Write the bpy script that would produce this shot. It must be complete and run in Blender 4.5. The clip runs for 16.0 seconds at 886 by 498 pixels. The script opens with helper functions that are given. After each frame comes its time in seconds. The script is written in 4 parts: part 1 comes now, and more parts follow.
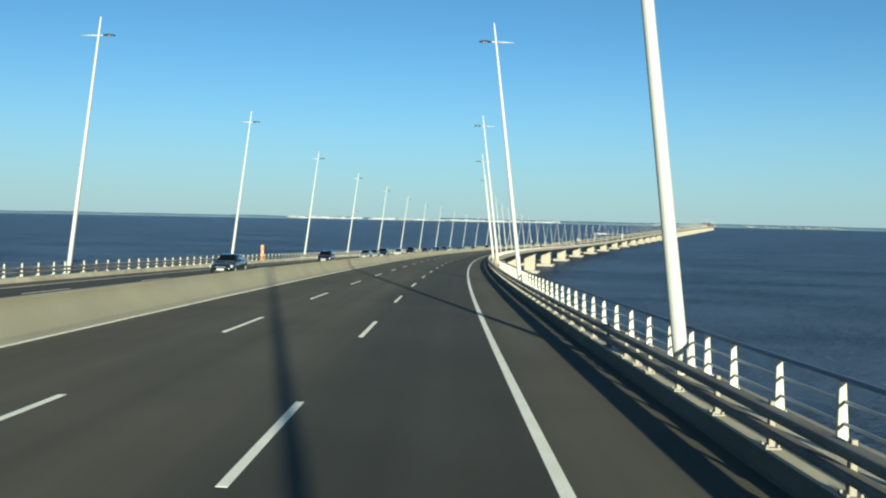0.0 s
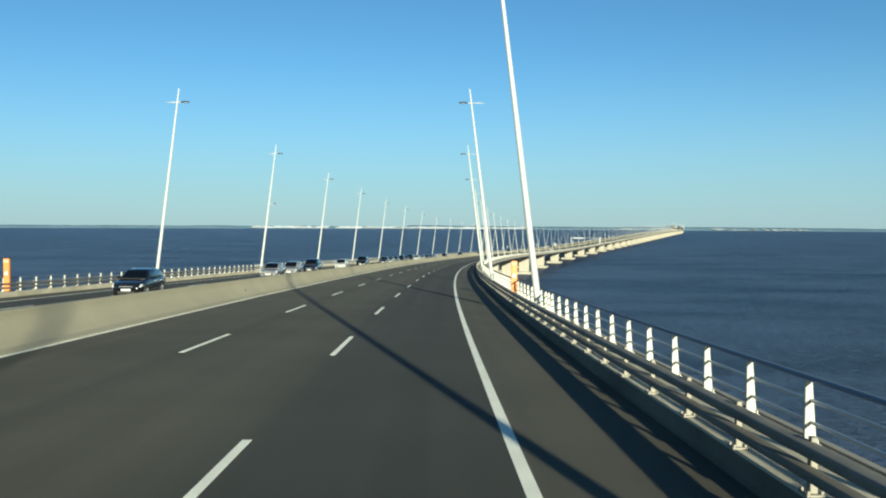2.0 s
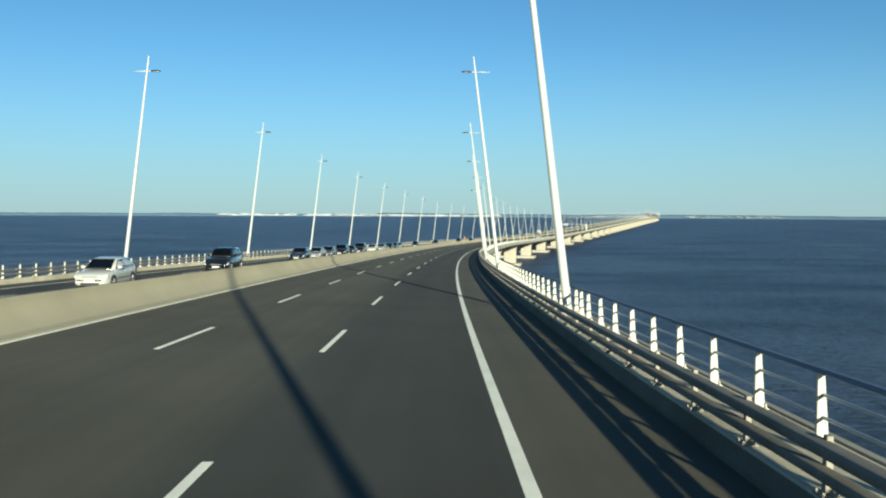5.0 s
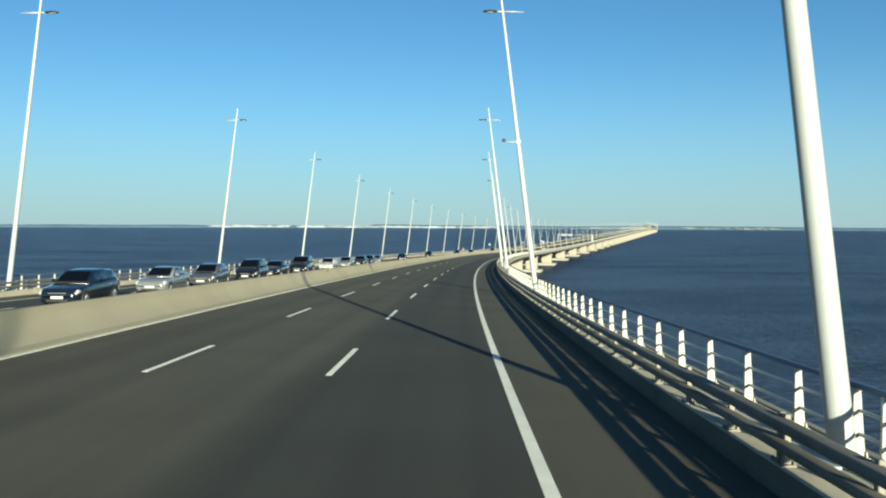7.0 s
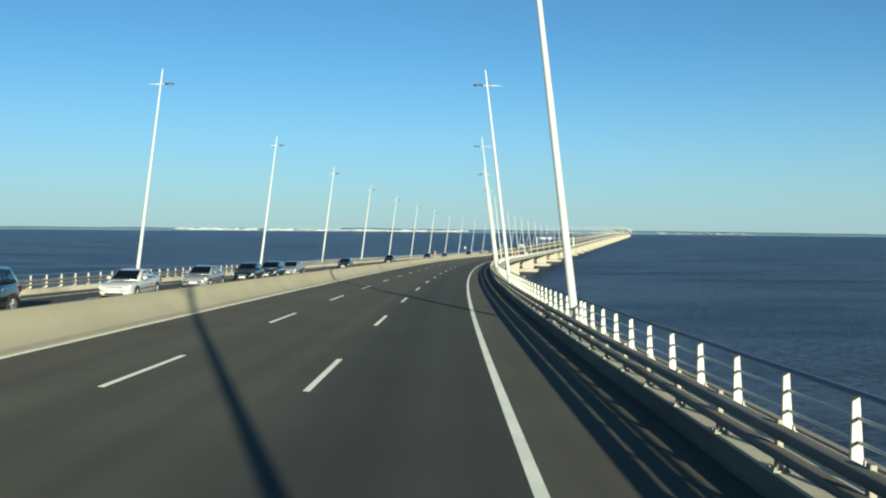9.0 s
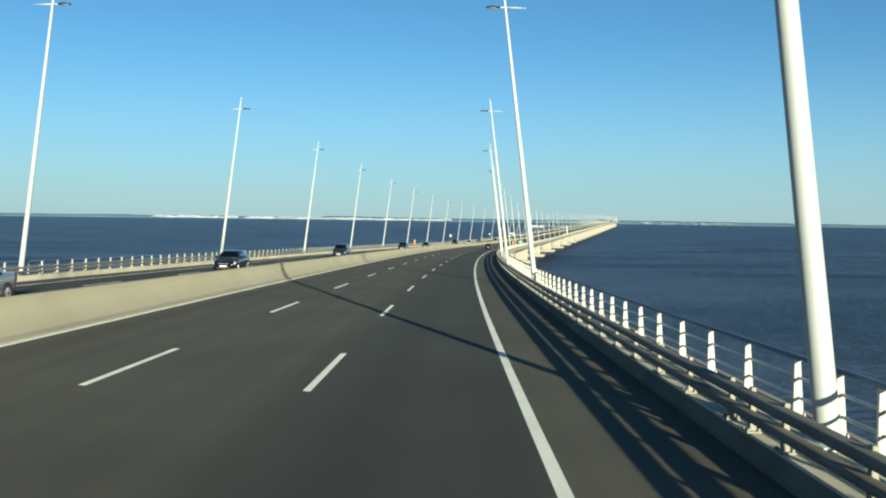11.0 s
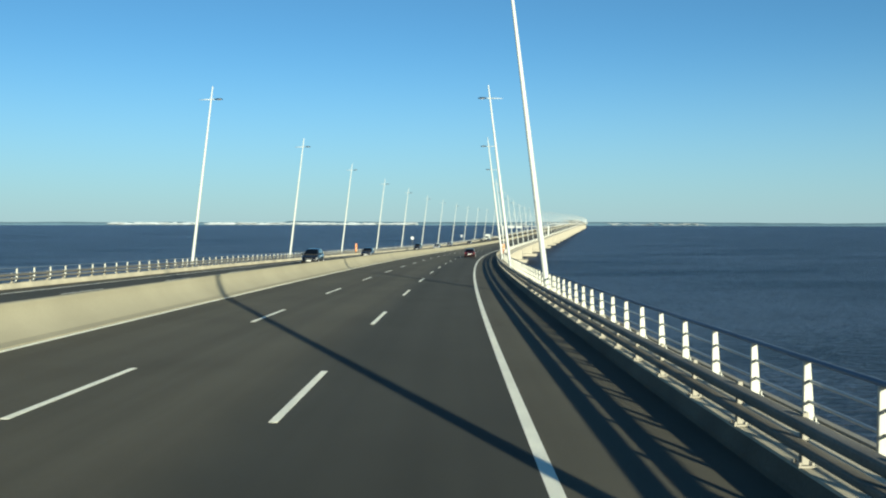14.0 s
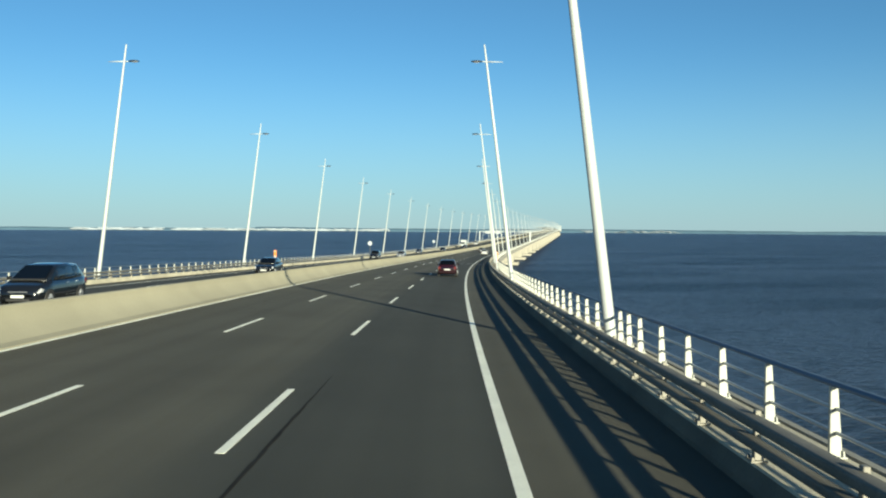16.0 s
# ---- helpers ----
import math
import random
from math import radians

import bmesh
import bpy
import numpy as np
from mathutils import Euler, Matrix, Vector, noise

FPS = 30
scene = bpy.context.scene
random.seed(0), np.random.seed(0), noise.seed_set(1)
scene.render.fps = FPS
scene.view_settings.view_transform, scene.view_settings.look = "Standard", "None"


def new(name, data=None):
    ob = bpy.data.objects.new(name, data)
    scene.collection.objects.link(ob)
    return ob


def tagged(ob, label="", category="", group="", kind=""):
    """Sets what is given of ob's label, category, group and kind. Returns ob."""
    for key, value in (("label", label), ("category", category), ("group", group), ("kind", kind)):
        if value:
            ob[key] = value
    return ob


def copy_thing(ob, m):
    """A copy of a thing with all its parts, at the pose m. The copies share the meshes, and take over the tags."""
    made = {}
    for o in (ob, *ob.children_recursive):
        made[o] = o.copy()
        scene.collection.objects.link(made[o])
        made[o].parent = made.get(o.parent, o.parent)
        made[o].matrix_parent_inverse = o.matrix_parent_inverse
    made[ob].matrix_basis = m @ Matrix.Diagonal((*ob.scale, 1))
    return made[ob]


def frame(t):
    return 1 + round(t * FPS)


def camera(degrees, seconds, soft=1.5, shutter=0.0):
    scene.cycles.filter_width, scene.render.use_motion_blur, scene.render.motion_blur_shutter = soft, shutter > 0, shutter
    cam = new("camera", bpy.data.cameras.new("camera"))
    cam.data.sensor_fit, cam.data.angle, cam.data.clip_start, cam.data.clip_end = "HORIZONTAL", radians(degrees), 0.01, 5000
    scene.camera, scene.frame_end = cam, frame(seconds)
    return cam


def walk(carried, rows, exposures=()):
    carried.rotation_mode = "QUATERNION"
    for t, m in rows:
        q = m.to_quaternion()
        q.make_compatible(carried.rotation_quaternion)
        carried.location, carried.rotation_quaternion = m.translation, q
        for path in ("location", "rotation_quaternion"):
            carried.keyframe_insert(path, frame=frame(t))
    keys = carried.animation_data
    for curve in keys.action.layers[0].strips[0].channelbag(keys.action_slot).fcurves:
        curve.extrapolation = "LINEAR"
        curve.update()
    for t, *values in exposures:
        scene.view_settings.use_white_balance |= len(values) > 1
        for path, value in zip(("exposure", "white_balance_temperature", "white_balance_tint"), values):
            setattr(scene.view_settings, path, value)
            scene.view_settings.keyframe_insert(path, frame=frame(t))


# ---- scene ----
# ======================= the road's line =======================
# s runs along the right edge line, d to its left, z up; the deck curves to the right and falls, runs level over the water, then bends left and climbs over a last hump.
STEP = 2.0
S_AXIS = np.arange(-400.0, 4800.0, STEP)
BEND_S = [-60, 60, 180, 300, 420, 540, 660, 780, 900, 1020, 3080, 3480, 4400]
BEND = [0.000407, 0.0004195, 0.000437, 0.0004486, 0.000456, 0.000448, 0.000368, 0.000239, 0.0000885, 0.0, 0.0, -0.00013, -0.00020]
FALL_S = [-80, 120, 270, 420, 570, 720, 900, 1250, 1767, 2250, 3000, 3400, 3700, 4000, 4250, 4450]
FALL = [-0.0345, -0.0351, -0.0307, -0.0245, -0.0225, -0.0115, 0.003, 0.004, 0.003, 0.0015, -0.0035, 0.0, 0.021, 0.025, 0.003, -0.02]
MID = 11.43            # the middle of the deck, left of the edge line
CROSSFALL = 0.0239     # both carriageways drain outwards
LANE = 3.5
WATER_Z = -30.0
LAMP_STEP, LAMP_FIRST, LAMP_HEIGHT = 38.782, 58.80, 16.55


def summed(values):
    out = np.concatenate([[0.0], np.cumsum((values[1:] + values[:-1]) * STEP / 2)])
    return out - np.interp(0.0, S_AXIS, out)


HEADING = summed(np.interp(S_AXIS, BEND_S, BEND, right=0.0))
LINE_X, LINE_Y = summed(np.sin(HEADING)), summed(np.cos(HEADING))
LINE_Z = summed(np.interp(S_AXIS, FALL_S, FALL))


def crossfall(d):
    return CROSSFALL * min(d, 2 * MID - d)


def heading(s):
    return float(np.interp(s, S_AXIS, HEADING))


def deck(s, d, z=0.0):
    """A point d left of the edge line, z above the line's level."""
    a = heading(s)
    return Vector((np.interp(s, S_AXIS, LINE_X) - d * math.cos(a), np.interp(s, S_AXIS, LINE_Y) + d * math.sin(a), np.interp(s, S_AXIS, LINE_Z) + z))


def surface(s, d, z=0.0):
    return deck(s, d, crossfall(d) + z)


def place(s, d, z=0.0, turn=0.0, tilt=True):
    """A pose on the deck: its y runs along the road, its x to the right."""
    slope = float(np.interp(s, FALL_S, FALL)) if tilt else 0.0
    return Matrix.Translation(surface(s, d, z)) @ Matrix.Rotation(-heading(s) + turn, 4, "Z") @ Matrix.Rotation(math.atan(slope), 4, "X")


# ======================= camera =======================
EYE = 2.47


def eye_pose(s, d, yaw, pitch, roll):
    a, p, r = heading(s) + radians(yaw), radians(pitch), radians(roll)
    ahead = Vector((math.sin(a) * math.cos(p), math.cos(a) * math.cos(p), math.sin(p)))
    right = Vector((math.cos(a), -math.sin(a), 0.0))
    up = right.cross(ahead)
    right, up = right * math.cos(r) - up * math.sin(r), up * math.cos(r) + right * math.sin(r)
    m = Matrix((right, up, -ahead)).transposed().to_4x4()
    return Matrix.Translation(surface(s, d, EYE)) @ m


ROWS = [
    (0.0, 3.27, 1.389, 0.221, -2.195, -1.202),
    (0.5, 17.69, 1.375, 0.012, -2.305, -0.913),
    (1.0, 31.96, 1.375, 0.403, -2.030, -0.945),
    (1.5, 46.68, 1.222, 0.779, -1.878, -0.626),
    (2.0, 61.21, 1.141, 0.940, -1.669, -0.280),
    (2.5, 75.62, 1.093, 0.792, -1.741, -0.142),
    (3.0, 89.93, 1.041, 0.541, -1.915, -0.176),
    (3.5, 104.27, 1.046, 0.825, -2.065, -0.370),
    (4.0, 118.27, 1.050, 0.909, -2.511, -0.331),
    (6.5, 190.67, 1.112, 0.087, -1.952, -0.435),
    (7.0, 204.97, 1.121, -0.354, -1.660, -0.248),
    (7.5, 219.60, 1.129, -0.482, -1.371, -0.074),
    (8.0, 234.00, 1.162, -0.454, -1.178, -0.251),
    (8.5, 248.32, 1.138, -0.349, -1.115, -0.183),
    (9.0, 262.61, 1.103, 0.085, -1.376, -0.525),
    (11.5, 334.32, 1.264, -0.206, -2.096, -0.900),
    (12.0, 348.71, 1.241, -0.005, -2.000, -0.953),
    (12.5, 363.21, 1.228, -0.170, -1.801, -0.466),
    (13.0, 377.61, 1.215, -0.400, -1.844, -0.300),
    (13.5, 391.79, 1.207, -0.433, -1.804, -0.280),
    (14.0, 406.17, 1.135, -0.286, -1.812, -0.089),
    (14.5, 420.48, 1.115, -0.252, -1.728, -0.197),
    (15.0, 434.84, 1.061, -0.337, -1.694, -0.312),
    (15.5, 449.09, 0.987, -0.216, -1.386, -0.473),
    (16.0, 463.63, 0.890, 0.052, -1.355, -0.354),
]
cam = camera(54.15, 16.0, 2.1)
walk(cam, [(t, eye_pose(*row)) for t, *row in ROWS], [(0.0, 1.15, 6500, -1)])

# ======================= light =======================
SUN_ELEVATION, SUN_BEARING = radians(11.0), radians(169.9)
world = bpy.data.worlds.new("sky")
scene.world = world
world.use_nodes = True
sky = world.node_tree.nodes.new("ShaderNodeTexSky")
sky.sky_type = "NISHITA"
sky.sun_disc = False
sky.sun_elevation, sky.sun_rotation = SUN_ELEVATION, SUN_BEARING
sky.altitude, sky.air_density, sky.dust_density, sky.ozone_density = 0, 0.76, 0.0, 4.3
background = world.node_tree.nodes["Background"]
background.inputs["Strength"].default_value = 0.0612
tint = world.node_tree.nodes.new("ShaderNodeMix")
tint.data_type, tint.blend_type = "RGBA", "MULTIPLY"
tint.inputs["Factor"].default_value = 1.0
tint.inputs["B"].default_value = (0.93, 1.07, 1.0, 1)
world.node_tree.links.new(sky.outputs[0], tint.inputs["A"])
# pale sea haze low over the horizon, all round
where, split, fade, haze = (world.node_tree.nodes.new("ShaderNode" + kind) for kind in ("TexCoord", "SeparateXYZ", "MapRange", "Mix"))
fade.interpolation_type = "SMOOTHERSTEP"
fade.inputs["From Min"].default_value, fade.inputs["From Max"].default_value = -0.11, 0.24
fade.inputs["To Min"].default_value, fade.inputs["To Max"].default_value = 1.0, 0.0
haze.data_type = "RGBA"
haze.inputs["B"].default_value = (2.75, 3.82, 4.6, 1)
world.node_tree.links.new(where.outputs["Generated"], split.inputs[0])
world.node_tree.links.new(split.outputs["Z"], fade.inputs[0])
world.node_tree.links.new(fade.outputs[0], haze.inputs["Factor"])
world.node_tree.links.new(tint.outputs["Result"], haze.inputs["A"])
world.node_tree.links.new(haze.outputs["Result"], background.inputs[0])

sun = new("sun", bpy.data.lights.new("sun", "SUN"))
sun.data.energy, sun.data.angle, sun.data.color = 5.6, radians(0.53), (0.98, 0.885, 0.69)
to_sun = Vector((math.cos(SUN_ELEVATION) * math.sin(SUN_BEARING), math.cos(SUN_ELEVATION) * math.cos(SUN_BEARING), math.sin(SUN_ELEVATION)))
sun.matrix_world = Matrix.Translation((0, 0, 80)) @ to_sun.to_track_quat("Z", "Y").to_matrix().to_4x4()


# ======================= materials =======================
def material(name, colour, rough=0.6, metal=0.0, spread=0.15, scale=3.0, fine=40.0, bump=0.0, bump_scale=60.0, specular=0.5, island=0.0):
    """A surface whose colour varies at two scales, with a fine relief."""
    m = bpy.data.materials.new(name)
    m.use_nodes = True
    nodes, links = m.node_tree.nodes, m.node_tree.links
    shader = nodes["Principled BSDF"]
    shader.inputs["Roughness"].default_value, shader.inputs["Metallic"].default_value = rough, metal
    shader.inputs["Specular IOR Level"].default_value = specular
    where = nodes.new("ShaderNodeTexCoord")
    source = where.outputs["Object"]
    large, small = nodes.new("ShaderNodeTexNoise"), nodes.new("ShaderNodeTexNoise")
    for n, size, detail in ((large, 1 / scale, 5), (small, fine, 3)):
        n.inputs["Scale"].default_value, n.inputs["Detail"].default_value = size, detail
        links.new(source, n.inputs["Vector"])
    mix = nodes.new("ShaderNodeMix")
    mix.data_type = "RGBA"
    dark = [c * (1 - spread) for c in colour]
    mix.inputs["A"].default_value, mix.inputs["B"].default_value = (*dark, 1), (*[min(1, c * (1 + spread)) for c in colour], 1)
    blend = nodes.new("ShaderNodeMath")
    blend.operation = "MULTIPLY_ADD"
    blend.inputs[1].default_value = 0.65
    half = nodes.new("ShaderNodeMath")
    half.operation = "MULTIPLY"
    half.inputs[1].default_value = 0.35
    links.new(small.outputs[0], half.inputs[0])
    links.new(large.outputs[0], blend.inputs[0])
    links.new(half.outputs[0], blend.inputs[2])
    ramp = nodes.new("ShaderNodeMapRange")
    ramp.inputs["From Min"].default_value, ramp.inputs["From Max"].default_value = 0.32, 0.68
    links.new(blend.outputs[0], ramp.inputs[0])
    links.new(ramp.outputs[0], mix.inputs["Factor"])
    out = mix.outputs["Result"]
    if island:
        info = nodes.new("ShaderNodeObjectInfo")
        vary = nodes.new("ShaderNodeMapRange")
        vary.inputs["To Min"].default_value, vary.inputs["To Max"].default_value = 1 - island, 1 + island
        hsv = nodes.new("ShaderNodeHueSaturation")
        links.new(info.outputs["Random"], vary.inputs[0])
        links.new(vary.outputs[0], hsv.inputs["Value"])
        links.new(out, hsv.inputs["Color"])
        out = hsv.outputs[0]
    links.new(out, shader.inputs["Base Color"])
    if bump:
        relief, tex = nodes.new("ShaderNodeBump"), nodes.new("ShaderNodeTexNoise")
        tex.inputs["Scale"].default_value, tex.inputs["Detail"].default_value = bump_scale, 4
        relief.inputs["Strength"].default_value, relief.inputs["Distance"].default_value = bump, 0.02
        links.new(source, tex.inputs["Vector"])
        links.new(tex.outputs[0], relief.inputs["Height"])
        links.new(relief.outputs[0], shader.inputs["Normal"])
    return m


M_ASPHALT = material("asphalt", (0.0865, 0.0822, 0.0637), 0.9, 0, 0.16, 4.0, 30, 0.5, 90, specular=0.25)
M_PAINT = material("road_paint", (0.86, 0.86, 0.74), 0.75, 0, 0.10, 0.8, 30, 1.0, 45)
M_CONCRETE = material("concrete", (0.35, 0.325, 0.235), 0.9, 0, 0.07, 2.5, 14, 0.25, 40, specular=0.3)
# darker than the far kerb: the near kerb's shade is put into this colour
M_KERB_SHADED = material("shaded_kerb_concrete", (0.1279, 0.1186, 0.0936), 0.92, 0, 0.2, 1.2, 20, 0.3, 50, specular=0.3)
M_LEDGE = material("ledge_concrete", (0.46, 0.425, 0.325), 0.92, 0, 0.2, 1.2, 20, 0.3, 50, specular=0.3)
M_BRACKET = material("bracket_paint", (0.20, 0.19, 0.16), 0.6, 0, 0.15, 0.5, 20)
M_PIER = material("pier_concrete", (0.283, 0.272, 0.234), 0.9, 0, 0.12, 6.0, 2, 0.1, 8)
M_WHITE = material("white_paint", (0.34, 0.365, 0.365), 0.45, 0, 0.05, 1.5, 12)
M_POST = material("post_paint", (0.325, 0.335, 0.31), 0.5, 0, 0.07, 0.5, 20, island=0.05)
M_HANDRAIL = material("handrail_paint", (0.10, 0.145, 0.21), 0.65, 0.0, 0.1, 1.5, 20, specular=0.3)
M_TUBE = material("rail_tube", (0.312, 0.3307, 0.3494), 0.4, 0.5, 0.1, 1.5, 20)
M_GALV = material("galvanised_steel", (0.15, 0.143, 0.122), 0.75, 0.0, 0.3, 0.9, 25, 0.1, 60, specular=0.3)
M_DARK = material("dark_metal", (0.012, 0.014, 0.018), 0.6, 0.0, 0.2, 0.5, 20)
M_ORANGE = material("orange_panel", (0.5366, 0.181, 0.0437), 0.55, 0, 0.1, 0.6, 15)
M_CREAM = material("cream_panel", (0.4867, 0.3869, 0.2621), 0.55, 0, 0.06, 0.6, 15)
M_RUBBER = material("tyre_rubber", (0.02, 0.02, 0.02), 0.85, 0, 0.2, 0.2, 30)
M_RIM = material("wheel_rim", (0.55, 0.56, 0.58), 0.35, 0.8, 0.1, 0.2, 20)
M_GLASS = material("car_glass", (0.002, 0.0025, 0.003), 0.03, 0, 0.2, 0.5, 6)
M_TRIM = material("black_trim", (0.02, 0.02, 0.02), 0.6, 0, 0.2, 0.3, 20)
M_TAIL = material("tail_lamp", (0.09, 0.010, 0.010), 0.25, 0, 0.15, 0.1, 30)
M_HEAD = material("head_lamp", (0.42, 0.43, 0.44), 0.3, 0.0, 0.1, 0.1, 30)
M_PLATE = material("plate_white", (0.46, 0.47, 0.46), 0.4, 0, 0.04, 0.3, 20)
M_RUST = material("rusty_plate", (0.10, 0.075, 0.045), 0.8, 0.1, 0.35, 0.1, 40)
M_TAR = material("tar", (0.026, 0.026, 0.025), 0.95, 0, 0.25, 0.3, 40, 0.2, 80, specular=0.05)
M_SIGN = material("sign_grey", (0.36, 0.39, 0.42), 0.5, 0.2, 0.08, 0.4, 10)
# distance haze is mixed into the blue-grey of shore and towns
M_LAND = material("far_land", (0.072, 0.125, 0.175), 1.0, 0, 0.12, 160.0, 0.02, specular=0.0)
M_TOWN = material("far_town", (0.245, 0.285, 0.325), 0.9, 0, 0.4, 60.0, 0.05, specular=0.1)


def water_material():
    m = bpy.data.materials.new("estuary_water")
    m.use_nodes = True
    nodes, links = m.node_tree.nodes, m.node_tree.links
    shader = nodes["Principled BSDF"]
    shader.inputs["Roughness"].default_value = 0.40
    shader.inputs["IOR"].default_value = 1.33
    shader.inputs["Diffuse Roughness"].default_value = 1.0
    shader.inputs["Specular IOR Level"].default_value = 0.22
    where = nodes.new("ShaderNodeTexCoord")
    swell = nodes.new("ShaderNodeMapping")
    swell.inputs["Scale"].default_value = (0.022, 0.060, 1)
    swell.inputs["Rotation"].default_value = (0, 0, 0.5)
    links.new(where.outputs["Object"], swell.inputs[0])
    streak, ripple, chop = (nodes.new("ShaderNodeTexNoise") for _ in range(3))
    streak.inputs["Scale"].default_value, streak.inputs["Detail"].default_value = 0.35, 6
    ripple.inputs["Scale"].default_value, ripple.inputs["Detail"].default_value = 12.0, 7
    chop.inputs["Scale"].default_value, chop.inputs["Detail"].default_value = 28.0, 5
    for n in (streak, ripple, chop):
        links.new(swell.outputs[0], n.inputs["Vector"])
    mix = nodes.new("ShaderNodeMix")
    mix.data_type = "RGBA"
    mix.inputs["A"].default_value, mix.inputs["B"].default_value = (0.0075, 0.0165, 0.0395, 1), (0.040, 0.0655, 0.124, 1)
    both = nodes.new("ShaderNodeMath")
    both.operation, both.inputs[1].default_value = "MULTIPLY_ADD", 0.95
    links.new(streak.outputs[0], both.inputs[0])
    links.new(ripple.outputs[0], both.inputs[2])
    ramp = nodes.new("ShaderNodeMapRange")
    crests = nodes.new("ShaderNodeMath")
    crests.operation, crests.inputs[1].default_value = "MULTIPLY_ADD", 0.6
    links.new(chop.outputs[0], crests.inputs[0])
    links.new(both.outputs[0], crests.inputs[2])
    ramp.inputs["From Min"].default_value, ramp.inputs["From Max"].default_value = 1.14, 1.38
    links.new(crests.outputs[0], ramp.inputs[0])
    links.new(ramp.outputs[0], mix.inputs["Factor"])
    links.new(mix.outputs["Result"], shader.inputs["Base Color"])
    height = nodes.new("ShaderNodeMath")
    height.operation = "ADD"
    links.new(ripple.outputs[0], height.inputs[0])
    links.new(chop.outputs[0], height.inputs[1])
    relief = nodes.new("ShaderNodeBump")
    relief.inputs["Strength"].default_value, relief.inputs["Distance"].default_value = 1.0, 2.0
    links.new(height.outputs[0], relief.inputs["Height"])
    links.new(relief.outputs[0], shader.inputs["Normal"])
    return m


M_WATER = water_material()


def add_streaks(m, across, along, amount):
    """Long streaks of wear that follow the road, laid over a material's colour."""
    nodes, links = m.node_tree.nodes, m.node_tree.links
    shader = nodes["Principled BSDF"]
    old = shader.inputs["Base Color"].links[0].from_socket
    uv, mapping, tex = nodes.new("ShaderNodeUVMap"), nodes.new("ShaderNodeMapping"), nodes.new("ShaderNodeTexNoise")
    uv.uv_map = "along"
    mapping.inputs["Scale"].default_value = (across, along, 1)
    tex.inputs["Scale"].default_value, tex.inputs["Detail"].default_value = 1.0, 5
    links.new(uv.outputs[0], mapping.inputs[0])
    links.new(mapping.outputs[0], tex.inputs["Vector"])
    span = nodes.new("ShaderNodeMapRange")
    span.inputs["From Min"].default_value, span.inputs["From Max"].default_value = 0.3, 0.7
    span.inputs["To Min"].default_value, span.inputs["To Max"].default_value = 1 - amount, 1 + amount
    hsv = nodes.new("ShaderNodeHueSaturation")
    links.new(tex.outputs[0], span.inputs[0])
    links.new(span.outputs[0], hsv.inputs["Value"])
    links.new(old, hsv.inputs["Color"])
    links.new(hsv.outputs[0], shader.inputs["Base Color"])


